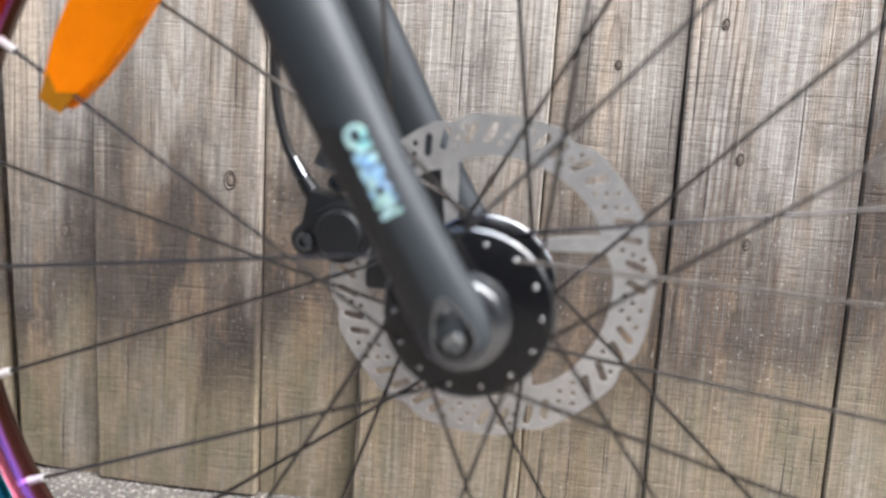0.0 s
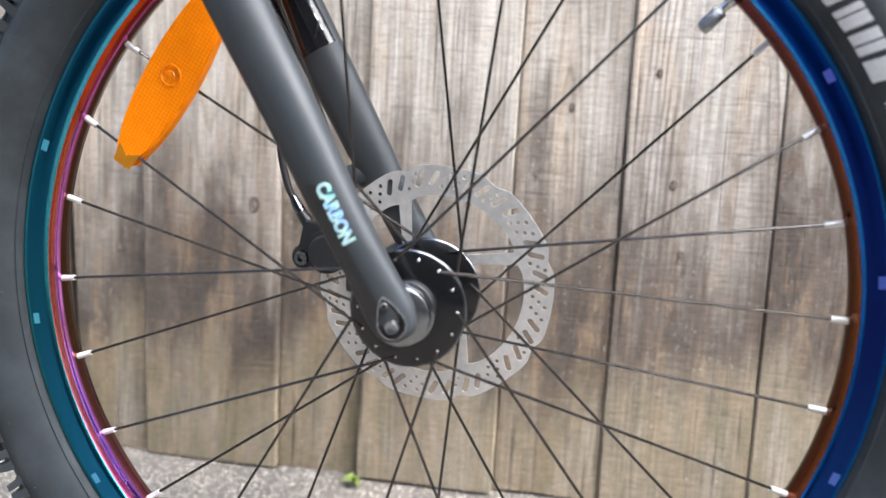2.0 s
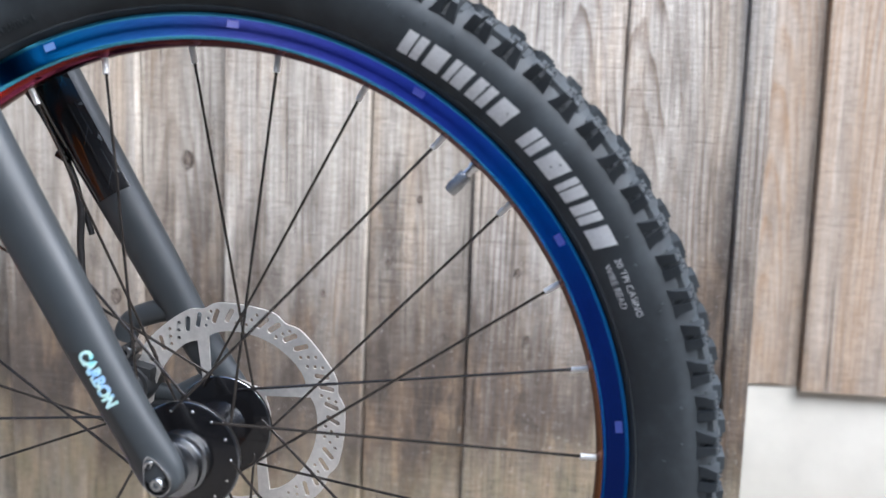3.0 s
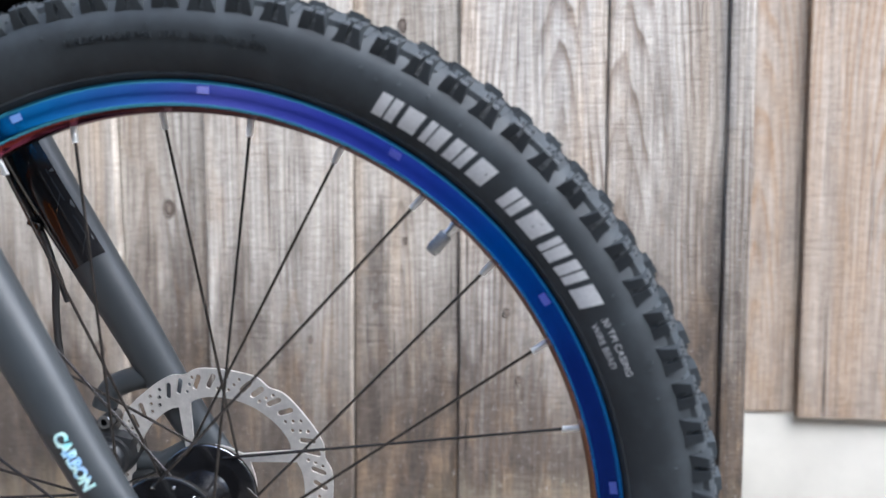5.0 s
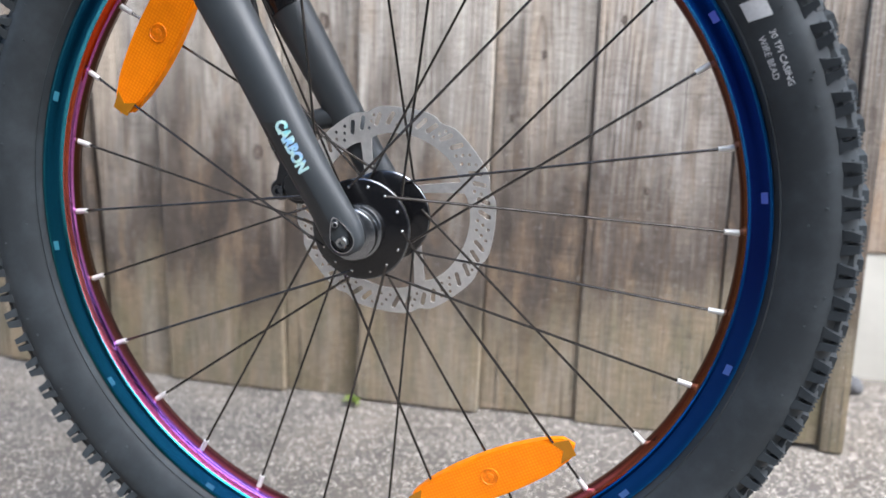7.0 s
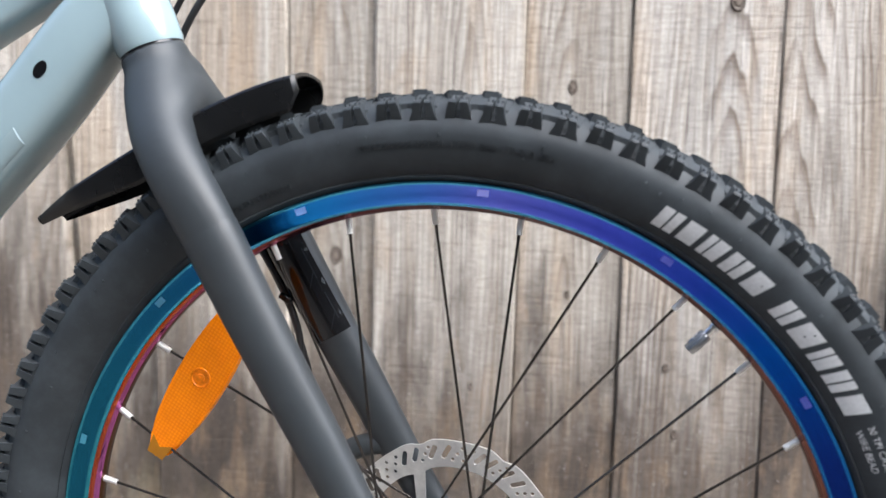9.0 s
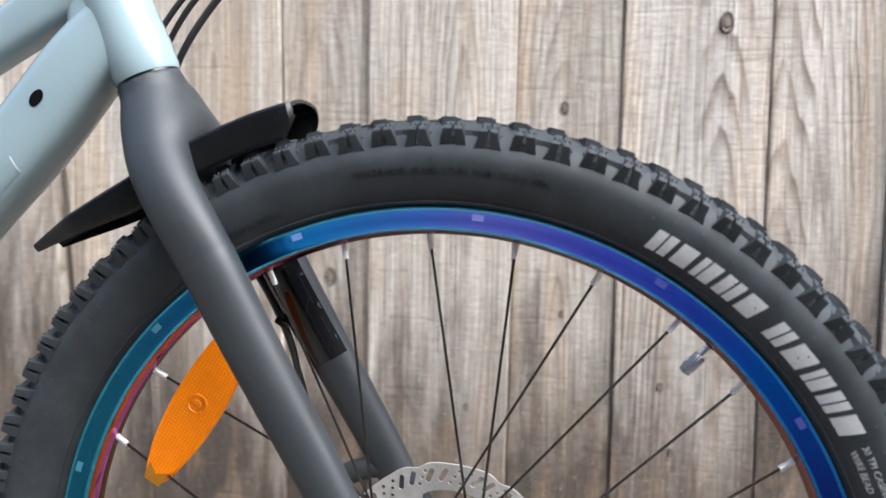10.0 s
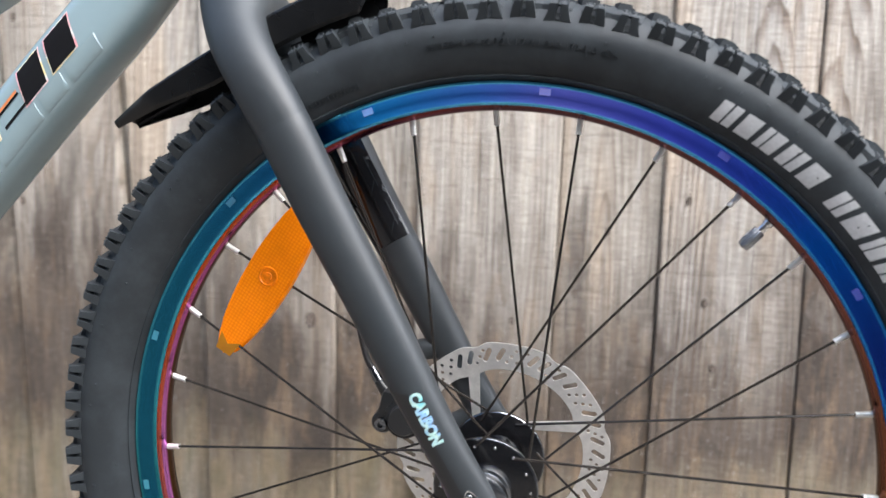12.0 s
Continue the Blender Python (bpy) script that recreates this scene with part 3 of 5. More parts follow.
def build_hub():
    y_near, y_far = Y_NEAR, Y_FAR
    prof = [(0.010, -0.0455), (0.0135, -0.0450), (0.0135, -0.0380), (0.0175, -0.0365), (0.0188, -0.0340), (0.0345, y_near - 0.0020), (0.0355, y_near - 0.0012), (0.0355, y_near + 0.0012),
            (0.0345, y_near + 0.0020), (0.0190, y_near + 0.0050), (0.0150, -0.0150), (0.0145, 0.0100), (0.0185, y_far - 0.0050), (0.0338, y_far - 0.0020), (0.0346, y_far - 0.0012),
            (0.0346, y_far + 0.0012), (0.0338, y_far + 0.0020), (0.0200, y_far + 0.0035), (0.0200, 0.0405), (0.0120, 0.0420), (0.0120, 0.0500)]
    bright = [1 if (0.0336 < prof[k][0] < 0.0356 and 0.0336 < prof[k + 1][0] < 0.0356 and abs(prof[k][0] - prof[k + 1][0]) > 0.0005) else 0 for k in range(len(prof) - 1)]
    hub = part("hub", lathe(prof, 72, False, bright), [HUB_BLACK, GUNMETAL], bicycle, "black anodised front hub", AXLE)
    cap = [(0.0060, -0.0520), (0.0160, -0.0515), (0.0176, -0.0503), (0.0176, -0.0448), (0.0166, -0.0440), (0.0166, -0.0424), (0.0188, -0.0416), (0.0192, -0.0402), (0.0192, -0.0368), (0.0182, -0.0358), (0.0182, -0.0330)]
    part("end_cap", lathe(cap, 56), CAP_METAL, hub, "dull chrome hub end cap")
    for i in range(14):
        for y, r, sgn in ((y_near, 0.0302, -1), (y_far, 0.0290, -1)):
            k = 2 * i + (1 if y > 0 else 0)
            a = PHASE - k * STEP
            bm = bmesh.new()
            bmesh.ops.create_uvsphere(bm, u_segments=8, v_segments=5, radius=0.0012)
            part("spoke_head", bm, SILVER, hub, "", Matrix.Translation((r * math.cos(a), y - 0.0022, r * math.sin(a))) @ Matrix.Diagonal((1, 0.6, 1, 1)))
    return hub


hub = build_hub()


def build_spokes():
    r_tip, r_rim = 0.2385, 0.2498
    nip = bmesh.new()
    for r0, r1, a, b, s in ((0.00205, 0.00190, 0.0, 0.0102, 12), (0.0028, 0.0024, -0.0016, 0.0, 12)):
        cylinder(nip, r0, r1, a, b, s)
    nip_mesh = finish(nip, "nipple", NIPPLE)
    for k in range(28):
        near = k % 2 == 0
        a_rim = PHASE - k * STEP
        turn = 4 * STEP if k % 4 in (0, 3) else -4 * STEP
        a_hub = a_rim + turn
        y_hub, r_hub = (Y_NEAR, 0.0302) if near else (Y_FAR, 0.0290)
        out = -1 if (k % 4 in (0, 3)) else 1
        y_hub += 0.0026 * out
        p0 = HUB_TURN @ Vector((r_hub * math.cos(a_hub), y_hub, r_hub * math.sin(a_hub)))
        p1 = Vector((r_rim * math.cos(a_rim), -0.0012 if near else 0.0012, r_rim * math.sin(a_rim)))
        d = (p1 - p0).normalized()
        bend = [p0 - Vector((0, 0.0045 * out, 0)), p0 - Vector((0, 0.0016 * out, 0)), p0 + d * 0.0012, p0 + d * 0.004, p0.lerp(p1, 0.5), p1 - d * 0.006]
        side = (0.3, 0.1, 0.9) if abs(d.z) < 0.9 else (0.9, 0.1, 0.3)
        sp = part("spoke", tube(bend, [0.00098] * 6, 8, True, side), BLACK_STEEL, bicycle, "thin black steel spoke", HUB)
        tagged(sp, group="front wheel spokes")
        q = (-d).to_track_quat("Y", "Z").to_matrix().to_4x4()
        part("nipple", nip_mesh, None, sp, "silver spoke nipple", Matrix.Translation(p1 - d * 0.0005) @ q)


build_spokes()


def build_rotor():
    y = 0.0420
    n_rep = 8
    step = 2 * math.pi / n_rep

    def ring(a, r):
        return Vector((r * math.cos(a), r * math.sin(a)))
    outer = []
    for i in range(n_rep * 24):
        a = i * 2 * math.pi / (n_rep * 24)
        dip = ((math.degrees(a) - 61 + 22.5) % 45 - 22.5) / 4.5
        outer.append(tuple(ring(a, 0.0812 + 0.0006 * math.cos(8 * a - 2.3) - 0.0030 * math.exp(-dip * dip))))
    holes = []
    # four slanted arms leave windows with rounded corners
    n_arm = 4
    wide = 2 * math.pi / n_arm
    for k in range(n_arm):
        a0 = wide * k + radians(22)
        rim_side = [ring(a0 + 0.075 + (wide - 0.15) * i / 18, 0.0612 - 0.0022 * abs(2 * i / 18 - 1) ** 8) for i in range(19)]
        hub_side = [ring(a0 + 0.36 + 0.13 + (wide - 0.26) * i / 12, 0.0270 + 0.0016 * abs(2 * i / 12 - 1) ** 6) for i in range(13)]
        holes.append([tuple(p) for p in rim_side + hub_side[::-1]])

    def slot(a):
        c, ax = ring(a, 0.0722), ring(a - 0.53, 1.0)
        bx = Vector((-ax.y, ax.x))
        holes.append([tuple(c + ax * (0.0037 * (1 if math.cos(t) > 0 else -1) + 0.0020 * math.cos(t)) + bx * 0.0020 * math.sin(t)) for t in (2 * math.pi * (i + 0.5) / 12 for i in range(12))])

    def dots(a):
        for da, r in ((2.6, 0.0670), (0.0, 0.0714), (-2.4, 0.0758)):
            c = ring(a + radians(da), r)
            holes.append([(c.x + 0.00145 * math.cos(t), c.y + 0.00145 * math.sin(t)) for t in (2 * math.pi * i / 10 for i in range(10))])
    for k in range(n_rep):
        a = k * step + radians(10)
        for da in (0.0, -8.0, -27.6, -34.6):
            slot(a + radians(da))
        for da in (-14.5, -21.0, -40.4):
            dots(a + radians(da))
    bore = [(0.0170 * math.cos(2 * math.pi * i / 24), 0.0170 * math.sin(2 * math.pi * i / 24)) for i in range(24)]
    bm = plate(outer, [bore] + holes, y - 0.0009, y + 0.0009)
    rotor = part("brake_rotor", bm, ROTOR_STEEL, bicycle, "drilled steel disc brake rotor", AXLE, 30)
    ring = [(0.0165, y - 0.0045), (0.0225, y - 0.0045), (0.0235, y - 0.0035), (0.0235, y - 0.0012), (0.0165, y - 0.0012)]
    part("lock_ring", lathe(ring, 36, True), HUB_BLACK, rotor, "black rotor lock ring")


build_rotor()


# fork: steering axis and legs in side view
AXIS = Vector((-0.377, 0.0, 0.926))
CROWN = Vector((-0.1955, 0.0, 0.3455))


def build_fork():
    def at(up, ahead, y, across, deep):
        """A section: metres up the leg from the axle, and ahead of its line."""
        return (-0.0045 - 0.5 * up + 0.866 * ahead, y, 0.866 * up + 0.5 * ahead, across, deep)
    sec = [at(*row) for row in (
        (0.3780, 0.0052, -0.004, 0.0218, 0.0200), (0.3603, 0.0026, -0.018, 0.0212, 0.0190), (0.3379, 0.0012, -0.033, 0.0200, 0.0172), (0.3185, 0.0026, -0.0432, 0.0190, 0.0155),
        (0.2994, 0.0040, -0.0485, 0.0184, 0.0146), (0.2678, 0.0046, -0.0505, 0.0181, 0.0142), (0.2240, 0.0030, -0.0515, 0.0175, 0.0138), (0.1830, 0.0022, -0.0525, 0.0167, 0.0134),
        (0.1450, 0.0018, -0.0532, 0.0160, 0.0130), (0.1180, 0.0014, -0.0538, 0.0154, 0.0126), (0.0900, 0.0006, -0.0545, 0.0147, 0.0120), (0.0600, 0.0002, -0.0552, 0.0138, 0.0112),
        (0.0311, 0.0004, -0.0560, 0.0135, 0.0098), (0.0085, 0.0003, -0.0565, 0.0143, 0.0085), (-0.0012, 0.0001, -0.0568, 0.0138, 0.0075),
        (-0.0095, 0.0003, -0.0570, 0.0105, 0.0060), (-0.0130, 0.0003, -0.0570, 0.0055, 0.0040))]
    dense = smooth_path(sec, 80)
    steer = tube([CROWN + AXIS * t for t in (0.0, -0.004, -0.010, -0.020, -0.034, -0.046)], [(0.0208, 0.0208), (0.0204, 0.0204), (0.0200, 0.0200), (0.0195, 0.0195), (0.0190, 0.0190), (0.0150, 0.0150)], 40)
    fork = part("fork", steer, FORK_GREY, bicycle, "satin charcoal rigid fork", HUB)
    arch = smooth_path([(-0.1712, -0.0350, 0.2900, 0.0150, 0.0180), (-0.1755, -0.0220, 0.3080, 0.0190, 0.0200), (-0.1785, 0.0, 0.3160, 0.0220, 0.0212), (-0.1745, 0.0220, 0.3085, 0.0190, 0.0200), (-0.1693, 0.0350, 0.2911, 0.0150, 0.0180)], 28)
    blend = bmesh.new()
    pieces = [tube([CROWN + AXIS * t for t in (0.0008, -0.006, -0.014, -0.024, -0.040)], [0.0222, 0.0221, 0.0222, 0.0224, 0.0220], 40), tube([p[:3] for p in arch], [(p[3], p[4]) for p in arch], 32, True, (1, 0, 0))]
    top = [p for p in dense if p[2] > 0.216]

    def swell(p):
        """How far the crown's foot dives below the leg's surface."""
        return 0.0020 * max(0.0, (0.238 - p[2]) / 0.022)
    for sgn, ahead in ((1, 0.0), (-1, 0.0022)):
        pieces.append(tube([(p[0] + 0.866 * ahead, p[1] * sgn, p[2] + 0.5 * ahead) for p in top], [(p[3] + 0.0005 - swell(p), p[4] + 0.0005 - swell(p)) for p in top], 36, True, (0, 1, 0), 2.12))
    for piece in pieces:
        joined = bpy.data.meshes.new("crown_piece")
        piece.to_mesh(joined)
        piece.free()
        blend.from_mesh(joined)
        bpy.data.meshes.remove(joined)
    crown = part("crown", blend, FORK_GREY, fork, "rounded charcoal fork crown", None, 180)
    melt = crown.modifiers.new("melt", "REMESH")
    melt.mode, melt.voxel_size, melt.use_smooth_shade = "VOXEL", 0.0022, True
    even = crown.modifiers.new("even", "SMOOTH")
    even.factor, even.iterations = 0.5, 22
    for sgn, ahead in ((1, 0.0), (-1, 0.0022)):
        low = [p for p in dense if p[2] < 0.250]
        pts = [(p[0] + 0.866 * ahead, p[1] * sgn, p[2] + 0.5 * ahead) for p in low]
        slim = [0.0020 * max(0.0, (p[2] - 0.236) / 0.016) for p in low]
        part("fork_leg", tube(pts, [(p[3] - d, p[4] - d) for p, d in zip(low, slim)], 36, True, (0, 1, 0), 2.12), FORK_GREY, fork, "tapered charcoal fork leg")
    return fork, dense


fork, LEG = build_fork()


def leg_at(s, v):
    """A place on the near leg's outer face: s metres up the leg from the axle, v metres forward of its middle."""
    d = Vector((-0.5, 0, 0.866))
    f = Vector((0.866, 0, 0.5))
    p = Vector((-0.0045, 0, 0.0)) + d * s
    best = min(LEG, key=lambda q: (q[0] - p.x) ** 2 + (q[2] - p.z) ** 2)
    q = Vector((best[0], 0, best[2]))
    q = q + d * (p - q).dot(d)
    across, deep = best[3], best[4]
    k = max(0.0, 1 - min(1.0, abs(v) / across) ** 2.12) ** (1 / 2.12)
    return q + f * v + Vector((0, best[1] - deep * k, 0))


def build_leg_print():
    # black panel behind the lettering; below it, the leg's shaded side painted dark
    bm = bmesh.new()
    rows = []
    for i in range(25):
        s = 0.006 + 0.079 * i / 24
        rows.append([bm.verts.new(leg_at(s + (0.0065 * (1 - j / 10) if i == 24 else 0.0), -0.0136 + 0.0118 * j / 10) + Vector((0, -0.0003, 0))) for j in range(11)])
    for a, b in zip(rows, rows[1:]):
        for j in range(10):
            bm.faces.new((a[j], a[j + 1], b[j + 1], b[j]))
    part("decal", bm, FORK_BLACK, fork, "black panel and painted shade on fork leg")
    bm = words("CARBON", 0.0106, 0.0, 0.00062)
    xs = [v.co.x for v in bm.verts]
    k = 0.0356 / (max(xs) - min(xs))
    for v in bm.verts:
        s, up = 0.0662 - v.co.x * k, v.co.y * 1.0
        v.co = leg_at(s, -0.0028 + 0.03 * (s - 0.048) + up) + Vector((0, -0.0006, 0))
    part("lettering", bm, FOIL, fork, "holographic carbon lettering")


build_leg_print()


def build_far_leg_print():
    def place(s, v, lift):
        p = leg_at(s, v)
        mid = min(LEG, key=lambda q: (q[0] - p.x) ** 2 + (q[2] - p.z) ** 2)[1]
        return Vector((p.x + 0.0019, -mid + (p.y - mid) - lift, p.z + 0.0011))
    def patch(s0, s1, v0, v1, slant=0.0, lift=0.0008):
        bm = bmesh.new()
        rows = [[bm.verts.new(place(s0 + (s1 - s0) * i / 10 + slant * (j / 8 - 0.5), v0 + (v1 - v0) * j / 8, lift)) for j in range(9)] for i in range(11)]
        for a, b in zip(rows, rows[1:]):
            for j in range(8):
                bm.faces.new((a[j], a[j + 1], b[j + 1], b[j]))
        return bm
    part("graphic", patch(0.172, 0.300, -0.0160, 0.0145, 0.0, 0.0004), GLOSS_BLACK, fork, "gloss black graphic panel")
    for s0, s1 in ((0.250, 0.276), (0.214, 0.238), (0.182, 0.203)):
        part("graphic_edge", patch(s0, s1, 0.0106, 0.0114), GUNMETAL, fork, "thin silver edge of a graphic")
        part("graphic_edge", patch(s0 - 0.0006, s0 + 0.0006, 0.0030, 0.0106, 0.010), GUNMETAL, fork, "thin silver edge of a graphic")


build_far_leg_print()


def build_dropout():
    # recessed axle seat with two bolts on the near leg's foot
    def drop(scale, cx=-0.0030, cz=-0.0018):
        out = []
        for i in range(28):
            a = 2 * math.pi * i / 28
            r = 0.0084 * scale
            x, z = r * math.cos(a), r * math.sin(a)
            up = max(0.0, math.sin(a)) ** 1.5
            z += 0.0082 * up * scale
            x *= 1 - 0.35 * up
            ca, sa = math.cos(radians(21)), math.sin(radians(21))
            out.append((cx + x * ca - z * sa, cz + x * sa + z * ca))
        return out
    seat = plate(drop(1.0), [drop(0.93)], -0.0654, -0.0630)
    part("axle_trim", seat, TRIM, fork, "bright trim round axle seat")
    part("axle_seat", plate(drop(0.92), [], -0.0638, -0.0600), HUB_BLACK, fork, "black axle seat")
    for x, z, r in ((-0.0030, -0.0030, 0.0042), (-0.0073, 0.0088, 0.0025)):
        bm = lathe([(0.0, -0.0648), (r * 0.42, -0.0648), (r * 0.46, -0.0668), (r * 0.85, -0.0670), (r, -0.0660), (r, -0.0625)], 24)
        part("bolt", bm, VALVE_METAL, fork, "dull steel axle bolt", Matrix.Translation((x, 0, z)))


build_dropout()


def build_caliper():
    m = pose(-0.0735, 0.0, 0.0180)
    bm = lathe([(0.0, 0.0270), (0.0108, 0.0270), (0.0118, 0.0282), (0.0122, 0.0310), (0.0148, 0.0315), (0.0152, 0.0340), (0.0152, 0.0560), (0.0, 0.0570)], 36)
    cal = part("brake_caliper", bm, FORK_BLACK, bicycle, "black hydraulic disc brake caliper", HUB @ m)
    inv = m.inverted()
    body = bevelled_box(-0.021, 0.014, 0.0335, 0.0560, -0.0105, 0.0150, 0.004, 2, pose(0, 0, 0.002, 0, 12, 0))
    part("caliper_body", body, FORK_BLACK, cal)
    ear = lathe([(0.0, 0.0345), (0.0075, 0.0345), (0.0085, 0.0355), (0.0085, 0.0520), (0.0, 0.0530)], 22)
    part("mount_ear", ear, FORK_BLACK, cal, "", pose(-0.0175, 0, -0.0050))
    for dx, dz, y0 in ((-0.0175, -0.0052, 0.0335), (-0.0030, 0.0245, 0.0380)):
        bm = lathe([(0.0, y0 - 0.001), (0.0022, y0 - 0.001), (0.0024, y0 - 0.004), (0.0045, y0 - 0.004), (0.0050, y0 - 0.003), (0.0050, y0 + 0.012)], 20)
        part("bolt", bm, GUNMETAL, cal, "dark steel bolt", pose(dx, 0, dz))
    neck = tube(smooth_path([(-0.0790, 0.0430, 0.0200), (-0.0860, 0.0430, 0.0290), (-0.0920, 0.0440, 0.0370), (-0.0970, 0.0450, 0.0430)], 10), [(0.0078, 0.0075), (0.0072, 0.007), (0.0064, 0.0062), (0.0058, 0.0058), (0.0054, 0.0054), (0.0050, 0.0050), (0.0048, 0.0048), (0.0046, 0.0046), (0.0044, 0.0044), (0.0040, 0.0040), (0.0038, 0.0038)], 16)
    neck.transform(inv)
    part("hose_neck", neck, FORK_BLACK, cal)
    fit = tube([(-0.0965, 0.045, 0.0425), (-0.0990, 0.0455, 0.0462), (-0.1010, 0.046, 0.0495), (-0.1028, 0.046, 0.0528)], [0.0040, 0.0040, 0.0036, 0.0030], 14)
    fit.transform(inv)
    part("hose_fitting", fit, GUNMETAL, cal, "dark hose fitting")
    low = bevelled_box(0.012, 0.026, 0.036, 0.052, -0.028, -0.012, 0.004, 2)
    part("lower_mount", low, FORK_BLACK, cal)
    # mount arm from the far leg
    arm = tube(smooth_path([(-0.036, 0.0535, 0.0720), (-0.048, 0.053, 0.0710), (-0.064, 0.052, 0.0680), (-0.079, 0.051, 0.0610), (-0.085, 0.050, 0.0480)], 16), [(0.0085, 0.008)] * 17, 16)
    part("caliper_mount", arm, FORK_GREY, fork, "brake mount on fork leg")
    low = tube([(-0.020, 0.0535, 0.020), (-0.045, 0.052, 0.008), (-0.068, 0.050, 0.010)], [(0.009, 0.007), (0.008, 0.007), (0.007, 0.006)], 14)
    part("caliper_mount", low, FORK_GREY, fork, "brake mount on fork leg")


build_caliper()


def build_cables():
    runs = [
        [(-0.1020, 0.046, 0.051), (-0.1070, 0.046, 0.061), (-0.1125, 0.046, 0.085), (-0.1135, 0.046, 0.115), (-0.1125, 0.046, 0.145), (-0.1210, 0.046, 0.174), (-0.1370, 0.046, 0.205), (-0.1590, 0.044, 0.240), (-0.1900, 0.046, 0.292), (-0.2040, 0.043, 0.335), (-0.1900, 0.036, 0.3670), (-0.1630, 0.031, 0.4000), (-0.1370, 0.030, 0.4235), (-0.1000, 0.028, 0.4500)],
        [(-0.1080, 0.052, 0.122), (-0.1155, 0.050, 0.150), (-0.1250, 0.050, 0.176), (-0.1420, 0.050, 0.208), (-0.1780, 0.050, 0.262), (-0.2080, 0.046, 0.320), (-0.2080, 0.042, 0.360), (-0.1880, 0.036, 0.3930), (-0.1540, 0.030, 0.4243), (-0.1150, 0.028, 0.4560)],
        [(-0.2150, 0.034, 0.366), (-0.1990, 0.033, 0.3895), (-0.1810, 0.031, 0.4085), (-0.1600, 0.030, 0.4260), (-0.1300, 0.028, 0.4480)],
    ]
    for run, r in zip(runs, (0.0025, 0.0021, 0.0021)):
        p = smooth_path(run, 60)
        part("cable", tube(p, [r] * len(p), 10, True, (0.2, 0.9, 0.1)), RUBBER_HOSE, bicycle, "black rubber cable", HUB)
    bm = bevelled_box(-0.005, 0.005, -0.006, 0.006, -0.0025, 0.0025, 0.001, 1, pose(-0.1225, 0.047, 0.177, 0, 30, 0))
    part("cable_tie", bm, PLASTIC, bicycle, "black cable clip", HUB)


build_cables()


def build_mudguard():
    mid = smooth_path([(-0.2750, 0.2345), (-0.2400, 0.2565), (-0.2000, 0.2800), (-0.1580, 0.3030), (-0.1270, 0.3170), (-0.1050, 0.3248), (-0.0895, 0.3288)], 40)
    bm = bmesh.new()
    rows = []
    for i, p in enumerate(mid):
        t = i / 40
        q0, q1 = mid[max(i - 1, 0)], mid[min(i + 1, 40)]
        d = Vector((q1[0] - q0[0], 0, q1[1] - q0[1])).normalized()
        up = Vector((-d.z, 0, d.x))
        w = 0.029 * min(1.0, 0.50 + 3.0 * min(t, 1.14 - t))
        skirt = 0.0015 + 0.0165 * min(1.0, 0.05 + 3.0 * t) * min(1.0, max(0.0, 9.0 * (1.02 - t))) ** 0.7
        base = Vector((p[0], 0, p[1]))
        prof = [(-w * 0.97, -skirt), (-w, -skirt * 0.5), (-w * 0.98, -0.0004), (-w * 0.94, 0.0012), (-w * 0.5, 0.0036), (0.0, 0.0044), (w * 0.5, 0.0036), (w * 0.94, 0.0012), (w * 0.98, -0.0004), (w, -skirt * 0.5), (w * 0.97, -skirt)]
        outer = [bm.verts.new(base + Vector((0, a, 0)) + up * b) for a, b in prof]
        inner = [bm.verts.new(base + Vector((0, a * 0.93, 0)) + up * (b - 0.0022)) for a, b in prof]
        rows.append(outer + inner[::-1])
    n = len(rows[0])
    for a, b in zip(rows, rows[1:]):
        for j in range(n):
            bm.faces.new((a[j], a[(j + 1) % n], b[(j + 1) % n], b[j]))
    bm.faces.new(rows[0])
    bm.faces.new(rows[-1])
    part("mudguard", bm, PLASTIC, bicycle, "short black plastic mudguard", HUB, 25)


build_mudguard()


